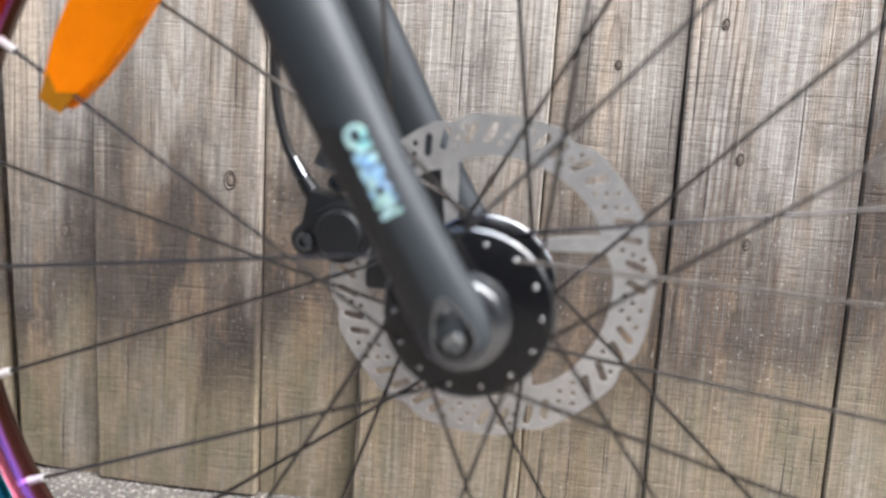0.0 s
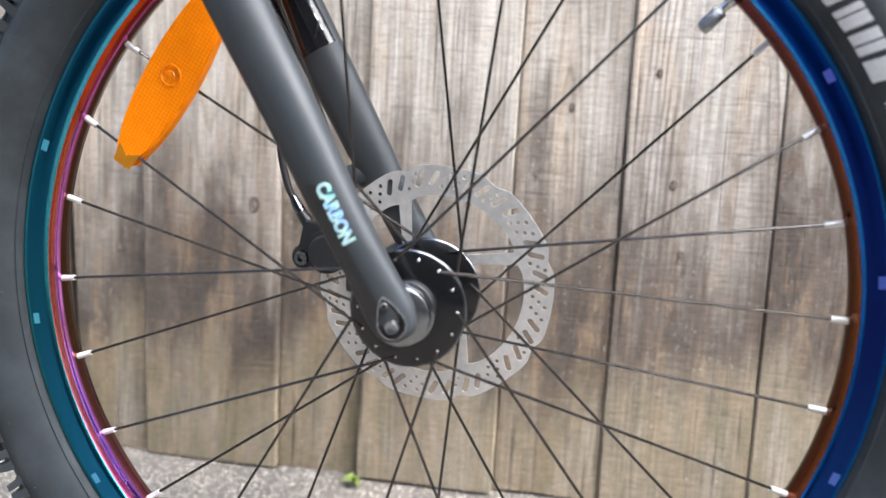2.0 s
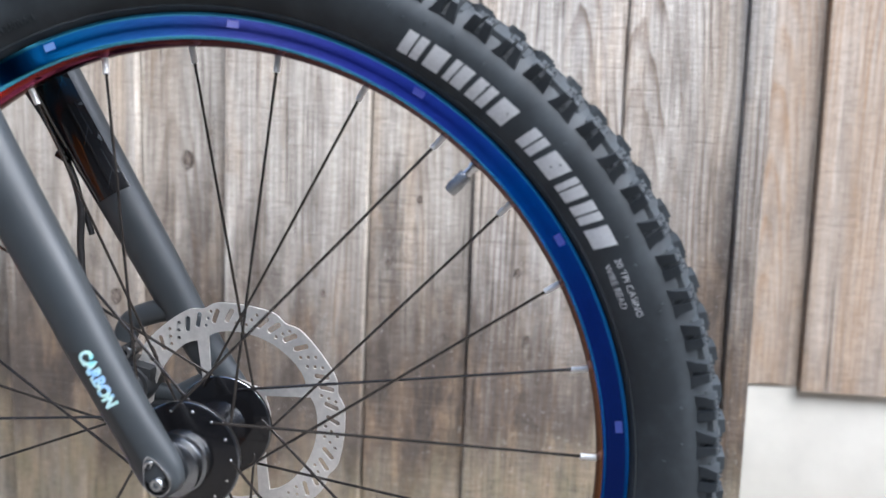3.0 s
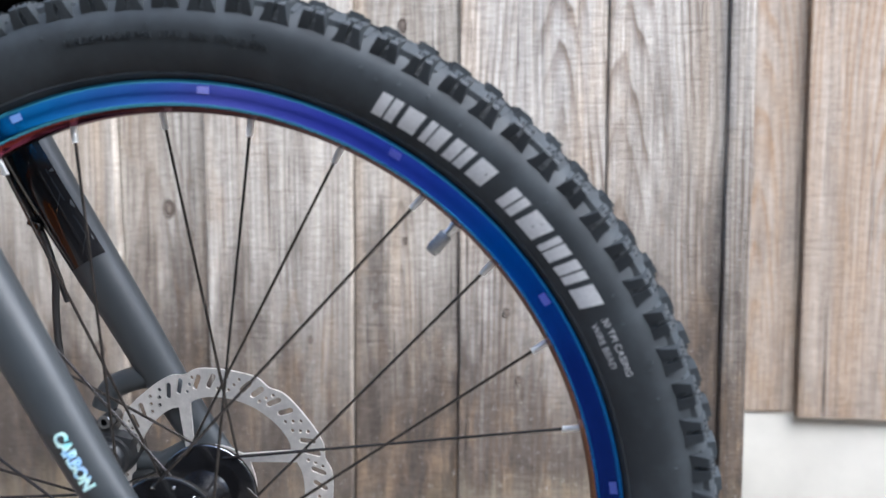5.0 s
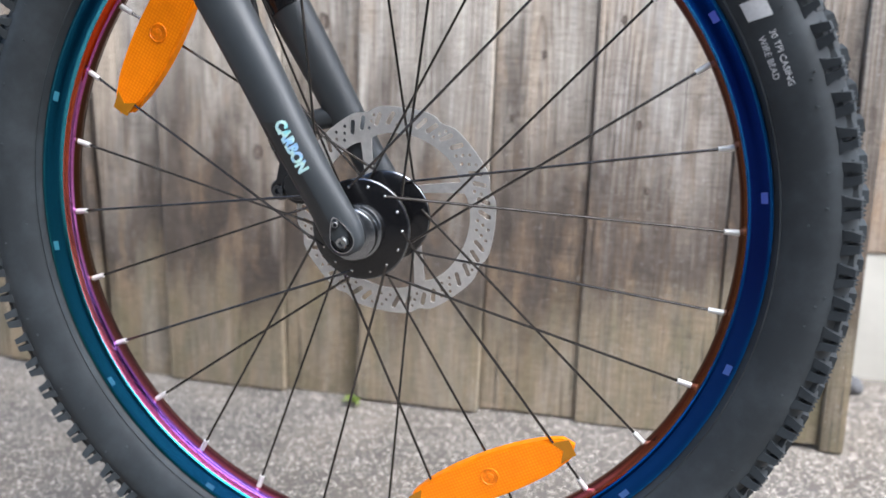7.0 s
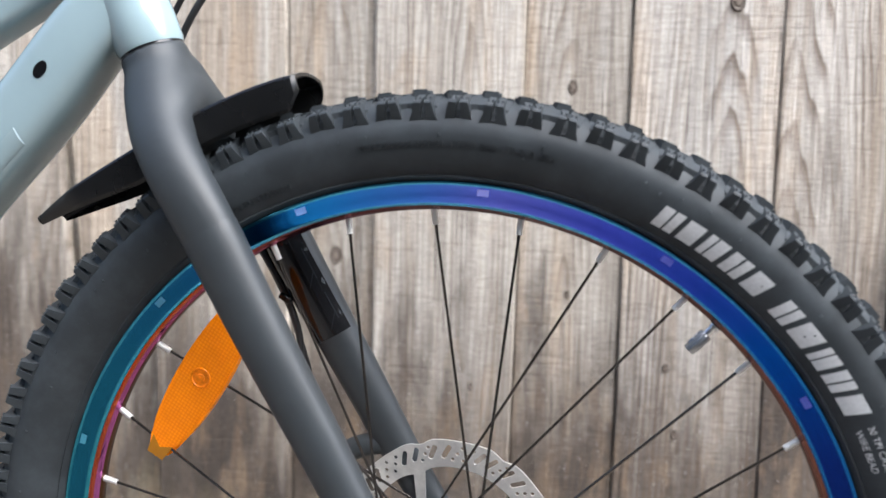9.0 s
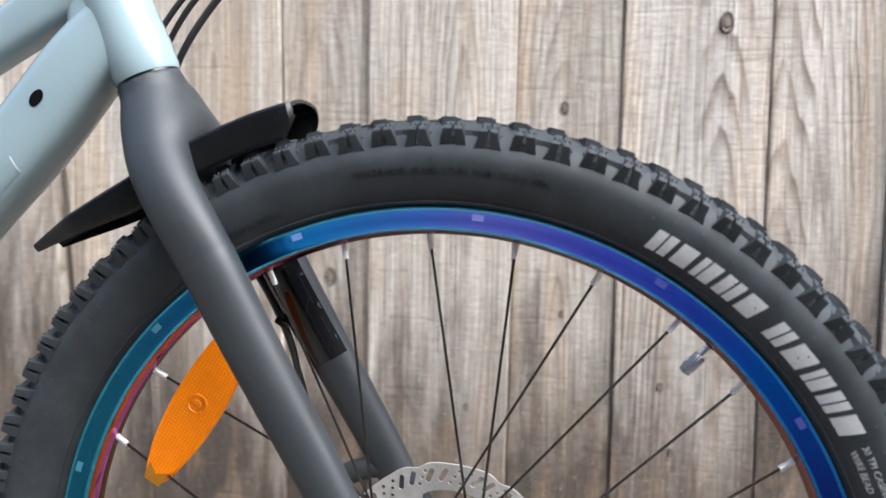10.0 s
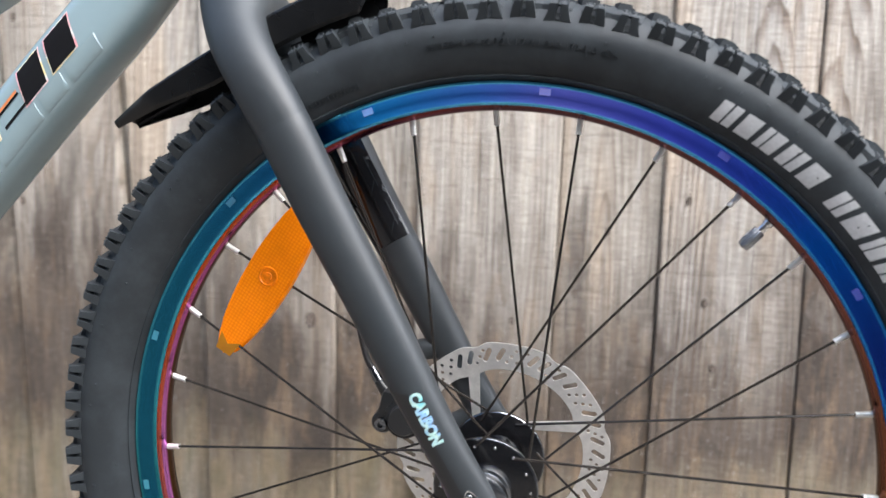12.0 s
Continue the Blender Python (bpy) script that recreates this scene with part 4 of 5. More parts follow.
def build_frame():
    ht = tube([CROWN + AXIS * t for t in (0.0012, 0.004, 0.020, 0.050, 0.100, 0.150)], [0.0210, 0.0220, 0.0226, 0.0214, 0.0210, 0.0225], 44)
    head = part("head_tube", ht, FRAME_BLUE, bicycle, "pale blue glossy head tube", HUB)
    seam = tube([CROWN + AXIS * t for t in (-0.0004, 0.0014)], [0.0208, 0.0208], 44)
    part("headset_seal", seam, HUB_BLACK, head, "thin black headset seal")
    tt = smooth_path([(-0.2236, 0, 0.4166, 0.020, 0.017), (-0.2586, 0, 0.3961, 0.0158, 0.0165), (-0.3286, 0, 0.3561, 0.0141, 0.0158), (-0.4586, 0, 0.2831, 0.0134, 0.0153), (-0.6186, 0, 0.1936, 0.0134, 0.0153)], 40)
    part("top_tube", tube([p[:3] for p in tt], [(p[3], p[4]) for p in tt], 48, True, (0, 1, 0), 4.2), FRAME_BLUE, bicycle, "pale blue sloping top tube", HUB)
    dt = smooth_path([(-0.2090, 0, 0.3832, 0.0232, 0.0192), (-0.2403, 0, 0.3544, 0.0238, 0.0225), (-0.2813, 0, 0.3079, 0.0246, 0.0240), (-0.3333, 0, 0.2556, 0.0244, 0.0245),
                      (-0.4133, 0, 0.1711, 0.0240, 0.0245), (-0.4703, 0, 0.1151, 0.0236, 0.0245), (-0.5983, 0, -0.0154, 0.0236, 0.0245)], 60)
    down = part("down_tube", tube([p[:3] for p in dt], [(p[3], p[4]) for p in dt], 56, True, (0, 1, 0), 3.4), FRAME_BLUE, bicycle, "pale blue down tube with black graphics", HUB)
    web = smooth_path([(-0.2270, 0, 0.4080, 0.0190, 0.0165), (-0.2300, 0, 0.3950, 0.0190, 0.0165), (-0.2290, 0, 0.3830, 0.0195, 0.0180), (-0.2260, 0, 0.3680, 0.0190, 0.0190)], 14)
    part("weld_gusset", tube([p[:3] for p in web], [(p[3], p[4]) for p in web], 28, True, (0, 1, 0), 2.4), FRAME_BLUE, head, "smooth welded joint of the tubes", None)
    return head, down, dt


head_tube, down_tube, DT = build_frame()


def dt_at(s, v, lift=0.0004):
    """On the down tube's near face: s metres down from its top, v metres up across it."""
    d = Vector((-0.687, 0, -0.727))
    u = Vector((-0.727, 0, 0.687))
    p = Vector((-0.2403, 0, 0.3544)) + d * s
    best = min(DT, key=lambda q: (q[0] - p.x) ** 2 + (q[2] - p.z) ** 2)
    q = Vector((best[0], 0, best[2]))
    q = q + d * (p - q).dot(d)
    k = max(0.0, 1 - min(0.999, abs(v) / best[3]) ** 3.4) ** (1 / 3.4)
    return q + u * v + Vector((0, -best[4] * k - lift, 0))


def blocks(outlines, place, lift, solid=False):
    """Shapes given as polygons of (s, v), laid on a curved face; a solid one has side walls."""
    bm = bmesh.new()
    for loop in outlines:
        vs = [bm.verts.new((s, v, 0)) for s, v in loop]
        bm.faces.new(vs)
    bmesh.ops.triangulate(bm, faces=bm.faces[:])
    for _ in range(3):
        bmesh.ops.subdivide_edges(bm, edges=[e for e in bm.edges if e.calc_length() > 0.004], cuts=1)
        bmesh.ops.triangulate(bm, faces=bm.faces[:])
    flat = {v: v.co.copy() for v in bm.verts}
    border = [e for e in bm.edges if len(e.link_faces) == 1]
    for v, c in flat.items():
        v.co = place(c.x, c.y, lift)
    if solid:
        mid = sum(c.x for c in flat.values()) / len(flat)
        foot = {v: bm.verts.new(place(c.x + (0.0006 if c.x > mid else -0.0006), c.y - 0.0006, -0.0003)) for v, c in flat.items()}
        for e in border:
            a, b = e.verts
            bm.faces.new((a, b, foot[b], foot[a]))
        bmesh.ops.delete(bm, geom=[v for v in foot.values() if not v.link_faces], context="VERTS")
    return bm


def build_frame_graphics():
    # plain black slanted shapes down the tube, with a raised pale echo below them
    def slab(s0, s1, lo=-0.006, hi=0.019, slant=0.006):
        return [(s0 + slant, lo), (s1 + slant, lo), (s1 - slant, hi), (s0 - slant, hi)]
    marks = [[slab(s0, s1, -0.0058, 0.0155, 0.0055)] for s0, s1 in ((0.0820, 0.1080), (0.1155, 0.1395), (0.1725, 0.1985), (0.2060, 0.2300), (0.2400, 0.2600), (0.2720, 0.2960))]
    for loops in marks:
        rim_loops = [[(a + (0.0013 if k in (1, 2) else -0.0013), b + (0.0008 if b > 0.0 else -0.0008)) for k, (a, b) in enumerate(loop)] for loop in loops]
        part("graphic_edge", blocks(rim_loops, dt_at, 0.0003), PRISM_EDGE, down_tube, "pale prismatic edge of a graphic shape")
        part("graphic", blocks(loops, dt_at, 0.0006), GLOSS_BLACK, down_tube, "black graphic shape")
    for s0, s1, v0, v1, m in ((0.1430, 0.1690, 0.0062, 0.0080, RED_PRINT), (0.1430, 0.1690, 0.0044, 0.0060, GLOSS_BLACK), (0.1430, 0.1690, -0.0050, -0.0030, GLOSS_BLACK)):
        part("graphic", blocks([slab(s0, s1, v0, v1, 0.0004)], dt_at, 0.0005), m, down_tube, "thin graphic stripe")
    for s0, s1 in ((0.074, 0.106), (0.112, 0.136), (0.142, 0.190), (0.196, 0.236), (0.244, 0.268), (0.274, 0.316)):
        part("relief", blocks([slab(s0, s1, -0.0190, -0.0082, 0.0022)], dt_at, 0.0006, True), FRAME_SHADE, down_tube, "faint relief shape")
    # cable port
    bm = bmesh.new()
    for i in range(20):
        a = 2 * math.pi * i / 20
        s, v = 0.0302 + 0.0064 * math.cos(a), 0.0012 + 0.0040 * math.sin(a)
        bm.verts.new(dt_at(s, v, 0.0004))
    bm.verts.ensure_lookup_table()
    bm.faces.new(bm.verts[:])
    part("cable_port", bm, HUB_BLACK, down_tube, "black oval cable port")
    # shapes on the head tube
    for t in (0.0745, 0.0880, 0.1020, 0.1160):
        bm = bmesh.new()
        rows = []
        for i in range(7):
            a = -1.05 + 0.62 * i / 6
            rows.append([bm.verts.new(CROWN + AXIS * (t + h) + (Vector((0.926, 0, 0.377)) * math.cos(a) + Vector((0, 1, 0)) * math.sin(a)) * 0.0219) for h in (-0.0048, 0.0048)])
        for a, b in zip(rows, rows[1:]):
            bm.faces.new((a[0], a[1], b[1], b[0]))
        part("graphic", bm, GLOSS_BLACK, head_tube, "black graphic shape")


build_frame_graphics()


def build_reflector(cx, cz, angle):
    """A long amber wheel reflector, pointed oval, lying along the given angle."""
    m = HUB @ Matrix.Translation((cx, -0.004, cz)) @ Matrix.Rotation(-radians(angle), 4, "Y")
    def lens(half, wide, blunt=0.006):
        top, low = [], []
        for i in range(25):
            t = -1 + 2 * i / 24
            w = wide * (1 - abs(t) ** 2.1) + blunt * (1 - abs(t) ** 22)
            top.append((t * half, w))
            low.append((t * half, -w))
        return top + low[::-1][1:-1]
    body = plate(lens(0.0690, 0.0100, 0.0070), [], -0.0035, 0.0035)
    bmesh.ops.bevel(body, geom=[e for e in body.edges if abs(e.verts[0].co.y - e.verts[1].co.y) < 1e-6 and len(e.link_faces) == 2 and abs(e.link_faces[0].normal.dot(e.link_faces[1].normal)) < 0.5],
                    offset=0.0012, segments=2, affect="EDGES")
    ref = part("reflector", body, AMBER_RIM, bicycle, "amber plastic wheel reflector on spokes", m, 30)
    part("prism_face", plate(lens(0.0625, 0.0088, 0.0066), [], -0.0042, -0.0034), AMBER, ref, "honeycomb amber prism face")
    for sx in (-1, 1):
        tab = [(sx * 0.0545, -0.0082), (sx * 0.0672, -0.0062), (sx * 0.0672, 0.0062), (sx * 0.0545, 0.0082), (sx * 0.0600, 0.0)]
        part("end_tab", plate(tab, [], -0.0046, -0.0036), AMBER_DULL, ref, "darker amber end tab")
    part("hub_boss", lathe([(0.0, -0.0047), (0.0028, -0.0047), (0.0031, -0.0043), (0.0056, -0.0043), (0.0060, -0.0049), (0.0070, -0.0049), (0.0074, -0.0040)], 28), AMBER_BOSS, ref, "round amber boss")


build_reflector(-0.1640, 0.1300, 58.5)
build_reflector(0.0905, -0.1865, 28)


def build_valve():
    a = radians(47.4)
    stem = lathe([(0.0, 0.0), (0.0032, 0.0), (0.0040, 0.0005), (0.0040, 0.0025), (0.0030, 0.0030), (0.0030, 0.0120), (0.0, 0.0120)], 18)
    at = HUB @ Matrix.Translation((0.2490 * math.cos(a), 0, 0.2490 * math.sin(a))) @ Vector((-math.cos(a), 0, -math.sin(a))).to_track_quat("Y", "Z").to_matrix().to_4x4()
    v = part("valve", stem, SILVER, bicycle, "silver tyre valve stem", at)
    prof = [(0.0036, 0.0080), (0.0042, 0.0085), (0.0044, 0.0190), (0.0036, 0.0225), (0.0, 0.0232)]
    cap = lathe(prof, 40)
    for q in cap.verts:
        if 0.0084 < q.co.y < 0.0200 and round(math.atan2(q.co.z, q.co.x) / (2 * math.pi / 40)) % 2:
            q.co.x, q.co.z = q.co.x * 0.88, q.co.z * 0.88
    part("valve_cap", cap, VALVE_METAL, v, "silver metal ribbed valve cap")


build_valve()


# ---- tyre tread and sidewall print ----
def side_y(r):
    return float(np.interp(r, [p[0] for p in SIDE], [p[1] for p in SIDE]))


def on_tyre(angle, r, lift=0.0004):
    return Vector(((r + lift * 0.2) * math.cos(angle), side_y(r) - lift, (r + lift * 0.2) * math.sin(angle)))


def knob(bm, a, half_a, y0, y1, r_base, r_top, taper=0.75, skew=0.0):
    """One tread block between y0 and y1 at the angle a."""
    ym = (y0 + y1) / 2
    vs = []
    for r, k in ((r_base, 1.0), (r_top, taper)):
        for sa, sy in ((-1, -1), (1, -1), (1, 1), (-1, 1)):
            y = ym + sy * (y1 - y0) / 2 * k
            ang = a + sa * half_a * k + skew * (y - ym)
            vs.append(bm.verts.new((r * math.cos(ang), y, r * math.sin(ang))))
    for f in ((4, 5, 6, 7), (0, 1, 5, 4), (1, 2, 6, 5), (2, 3, 7, 6), (3, 0, 4, 7)):
        bm.faces.new([vs[i] for i in f])


N_PITCH = 92
LUG_PHASE = radians(68.4)


def wedge(bm, rows):
    """A block from rows of (angle, r, y) quads, stacked from base to crest, closed at the crest."""
    rings = [[bm.verts.new((r * math.cos(a), y, r * math.sin(a))) for a, r, y in row] for row in rows]
    for p, q in zip(rings, rings[1:]):
        for j in range(4):
            bm.faces.new((p[j], p[(j + 1) % 4], q[(j + 1) % 4], q[j]))
    bm.faces.new(rings[-1])


def shoulder(kind):
    """A shoulder lug: two steep flared fins with a slit between, a flat dotted top running inward, and a stepped panel towards the next lug."""
    bm = bmesh.new()
    st = 2 * math.pi / N_PITCH
    low, wide, crest, t0 = ((0.3030, 0.43, 0.3156, 0.230) if kind == 0 else (0.3042, 0.40, 0.3162, 0.250))
    y_low, y_top = side_y(low), -0.0292
    for sgn in (-1, 1):
        o, t = sgn * wide * st, sgn * t0 * st
        i0, i1 = sgn * 0.075 * st, sgn * 0.034 * st
        wedge(bm, [[(o, low - 0.0008, y_low + 0.0016), (i0, low + 0.0004, y_low + 0.0016), (i1, 0.3110, -0.0100), (t, 0.3110, -0.0100)],
                   [(o * 0.94, low + 0.0010, side_y(low + 0.0010) - 0.0004), (i0, low + 0.0016, side_y(low + 0.0016) - 0.0007), (i1, 0.3176, -0.0102), (t, 0.3176, -0.0102)],
                   [(t * 1.36, low + 0.0052, y_top + 0.0012), (i0 * 0.9, low + 0.0054, y_top + 0.0010), (i1, 0.3190, -0.0104), (t, 0.3190, -0.0104)],
                   [(t * 1.10, crest - 0.0016, y_top - 0.0006), (i1 * 1.2, crest - 0.0016, y_top - 0.0006), (i1, 0.3194, -0.0108), (t, 0.3194, -0.0108)],
                   [(t * 1.04, crest - 0.0003, y_top + 0.0003), (i1 * 1.2, crest - 0.0003, y_top + 0.0003), (i1, 0.3197, -0.0109), (t, 0.3197, -0.0109)],
                   [(t * 0.98, crest, y_top + 0.0014), (i1 * 1.3, crest, y_top + 0.0014), (i1, 0.3199, -0.0110), (t, 0.3199, -0.0110)]])
        # moulded pips along the crest
        for k in (0.34, 0.86):
            a, y = t * k, -0.0250
            r = crest + (0.3199 - crest) * (y - y_top) / 0.0182 + 0.0001
            wedge(bm, [[(a - 0.0020, r - 0.0008, y - 0.0010), (a + 0.0020, r - 0.0008, y - 0.0010), (a + 0.0020, r - 0.0003, y + 0.0010), (a - 0.0020, r - 0.0003, y + 0.0010)],
                       [(a - 0.0015, r + 0.0009, y - 0.0008), (a + 0.0015, r + 0.0009, y - 0.0008), (a + 0.0015, r + 0.0012, y + 0.0008), (a - 0.0015, r + 0.0012, y + 0.0008)]])
    # a sloping web in the slit
    w = 0.06 * st
    wedge(bm, [[(-w, low, y_low + 0.0010), (w, low, y_low + 0.0010), (w, 0.3120, -0.0140), (-w, 0.3120, -0.0140)],
               [(-w, low + 0.0022, side_y(low + 0.0022) - 0.0010), (w, low + 0.0022, side_y(low + 0.0022) - 0.0010), (w, 0.3150, -0.0200), (-w, 0.3150, -0.0200)],
               [(-w, low + 0.0060, -0.0256), (w, low + 0.0060, -0.0256), (w, 0.3180, -0.0140), (-w, 0.3180, -0.0140)]])
    # a raised plateau that joins the lugs in pairs, and a lower one on the other side
    e = -1.0 if kind else 1.0
    wedge(bm, [[(e * 0.16 * st, 0.3080, -0.0222), (e * 0.56 * st, 0.3080, -0.0214), (e * 0.66 * st, 0.3140, -0.0050), (e * 0.10 * st, 0.3140, -0.0050)],
               [(e * 0.18 * st, 0.3144, -0.0224), (e * 0.54 * st, 0.3142, -0.0212), (e * 0.64 * st, 0.3204, -0.0056), (e * 0.12 * st, 0.3204, -0.0056)],
               [(e * 0.19 * st, 0.3151, -0.0216), (e * 0.51 * st, 0.3149, -0.0204), (e * 0.61 * st, 0.3208, -0.0060), (e * 0.14 * st, 0.3208, -0.0060)]])
    wedge(bm, [[(-e * 0.20 * st, 0.3070, -0.0226), (-e * 0.40 * st, 0.3070, -0.0222), (-e * 0.46 * st, 0.3130, -0.0100), (-e * 0.10 * st, 0.3130, -0.0100)],
               [(-e * 0.22 * st, 0.3132, -0.0218), (-e * 0.36 * st, 0.3126, -0.0210), (-e * 0.42 * st, 0.3188, -0.0106), (-e * 0.12 * st, 0.3188, -0.0106)]])
    return finish(bm, "shoulder_lug", RUBBER, 20)


def build_tread():
    step = 2 * math.pi / N_PITCH
    for kind in range(2):
        me = shoulder(kind)
        for i in range(kind, N_PITCH, 2):
            part("shoulder_lug", me, None, tyre, "", Matrix.Rotation(-(LUG_PHASE - i * step), 4, "Y"))
    bm = bmesh.new()
    for i in range(N_PITCH):
        a = LUG_PHASE - i * step
        odd = i % 2
        for sg in (-1, 1):
            y0, y1 = ((-0.0120, -0.0030) if odd else (-0.0100, -0.0015))
            if sg > 0:
                y0, y1 = -y1, -y0
            knob(bm, a + step * 0.26, step * 0.20, y0, y1, 0.3140, 0.3224 if odd else 0.3232, 0.90, -sg * 1.2)
            knob(bm, a + step * 0.26, step * 0.26, y0 - 0.0018, y1 + 0.0018, 0.3140, 0.3212, 0.92, -sg * 1.2)
            knob(bm, a + step * 0.72, step * 0.17, sg * 0.0062 - 0.0030, sg * 0.0062 + 0.0030, 0.3140, 0.3202, 0.88, sg * 1.0)
        knob(bm, a, step * 0.34, 0.0110, 0.0262, 0.3000, 0.3180, 0.75)
    tagged(part("tread", bm, RUBBER, tyre, "square tread knobs", None, 20), kind="stuff")
    # little moulding hairs on the sidewall
    rng = random.Random(12)
    spots = [(radians(6 + 12 * i), 0.2955) for i in range(30)] + [(rng.uniform(0, 6.28), rng.uniform(0.2760, 0.3010)) for _ in range(36)]
    for a, r in spots:
        bm = bmesh.new()
        y = on_tyre(a, r, 0.0).y
        wedge(bm, [[(a - 0.0020, r - 0.0005, y + 0.0008), (a + 0.0020, r - 0.0010, y + 0.0008), (a + 0.0024, r + 0.0007, y + 0.0008), (a - 0.0016, r + 0.0011, y + 0.0008)],
                   [(a - 0.0010, r - 0.0003, y - 0.0011), (a + 0.0012, r - 0.0006, y - 0.0011), (a + 0.0016, r + 0.0003, y - 0.0011), (a - 0.0006, r + 0.0006, y - 0.0011)]])
        part("moulding_nib", bm, RUBBER, tyre)


build_tread()


def arc_words(text, size, angle, r, shear=0.0, length=None, lift=0.0005):
    """Lettering along the sidewall, read clockwise, tops outward."""
    bm = words(text, size, shear)
    xs = [v.co.x for v in bm.verts]
    k = length / (max(xs) - min(xs)) if length else 1.0
    bmesh.ops.triangulate(bm, faces=bm.faces[:])
    flat = [(v, v.co.copy()) for v in bm.verts]
    rim_edges = [e for e in bm.edges if len(e.link_faces) == 1]
    for v, c in flat:
        v.co = on_tyre(angle - c.x * k / r, r + c.y, lift)
    if lift > 0.0006:
        foot = {v: bm.verts.new(on_tyre(angle - c.x * k / r, r + c.y, -0.0002)) for v, c in flat}
        for e in rim_edges:
            a, b = e.verts
            bm.faces.new((a, b, foot[b], foot[a]))
        bmesh.ops.delete(bm, geom=[v for v in foot.values() if not v.link_faces], context="VERTS")
    return bm


def build_sidewall_print():
    # plain slanted white shapes in place of the maker's marks
    first, last = radians(63.4), radians(29.6)
    widths = [1.0, 0.85, 1.0, 1.0, 0.95, 0.5, 0.95, 1.15, 0.95, 0.95, 1.0]
    total = sum(widths)
    a = first
    for i, w in enumerate(widths):
        span = (first - last) * w / total
        if i != 5:
            bm = bmesh.new()
            for t0, t1 in (((0.03, 0.42), (0.50, 0.83)), ((0.05, 0.80),), ((0.04, 0.30), (0.37, 0.82)))[i % 3]:
                rows = []
                for j in range(4):
                    t = t0 + (t1 - t0) * j / 3
                    rows.append([bm.verts.new(on_tyre(a - span * (t + 0.16 * q / 5), 0.2762 + 0.0133 * q / 5, 0.0005)) for q in range(6)])
                for x, y in zip(rows, rows[1:]):
                    for q in range(5):
                        bm.faces.new((x[q], y[q], y[q + 1], x[q + 1]))
            part("print_mark", bm, WHITE_PRINT, tyre, "white slanted print mark")
        a -= span
    part("lettering", arc_words("30 TPI CASING", 0.0050, radians(24.7), 0.2838, 0, 0.0345), WHITE_PRINT, tyre, "small white lettering")
    part("lettering", arc_words("WIRE BEAD", 0.0050, radians(25.2), 0.2772, 0, 0.0270), WHITE_PRINT, tyre, "small white lettering")
    part("raised_lettering", arc_words("MIN.25-MAX.45 P.S.I. 1.7-3.1 BAR 170-310 KPA", 0.0052, radians(88), 0.2885, 0, 0.118, 0.0010), RUBBER, tyre, "raised black rubber lettering")
    part("raised_lettering", arc_words("DESIGNED IN TAIWAN", 0.0048, radians(115), 0.2768, 0, 0.052, 0.0010), RUBBER, tyre, "raised black rubber lettering")
    part("raised_lettering", arc_words("Direction", 0.0070, radians(-52), 0.2850, 0, 0.030, 0.0010), RUBBER, tyre, "raised black rubber lettering")


build_sidewall_print()

# ---- fences ----
FENCE_Y = 0.355


def board_mesh(width, z0, z1, thick, wood, seed, lean=(0.0, 0.0)):
    """A sawn board with slightly wavy edges; its face is at y = 0. lean: how far its two edges move sideways for each metre up."""
    bm = bmesh.new()
    rows = []
    n = 26
    for i in range(n + 1):
        z = z0 + (z1 - z0) * (i / n) ** 1.3
        e0 = 0.0013 * noise.noise((seed, z * 5, 1)) + 0.0007 * noise.noise((seed, z * 31, 2))
        e1 = 0.0013 * noise.noise((seed, z * 5, 7)) + 0.0007 * noise.noise((seed, z * 31, 9))
        c = 0.0012 * noise.noise((seed, z * 2, 5))
        x0, x1, b = -width / 2 + e0 + lean[0] * z, width / 2 + e1 + lean[1] * z, 0.0016
        row = [(x0, thick), (x0, b), (x0 + b, 0), (x0 + (x1 - x0) * 0.33, c), (x0 + (x1 - x0) * 0.66, c), (x1 - b, 0), (x1, b), (x1, thick)]
        row_z = [z0 + 0.0035 * noise.noise((seed, x * 40, 3)) for x, _ in row] if i == 0 else [z] * len(row)
        rows.append([bm.verts.new((x, y, q)) for (x, y), q in zip(row, row_z)])
    k = len(rows[0])
    for a, b in zip(rows, rows[1:]):
        for j in range(k):
            bm.faces.new((a[j], a[(j + 1) % k], b[(j + 1) % k], b[j]))
    bm.faces.new(rows[0])
    bm.faces.new(rows[-1])
    return finish(bm, "board", wood, 30)


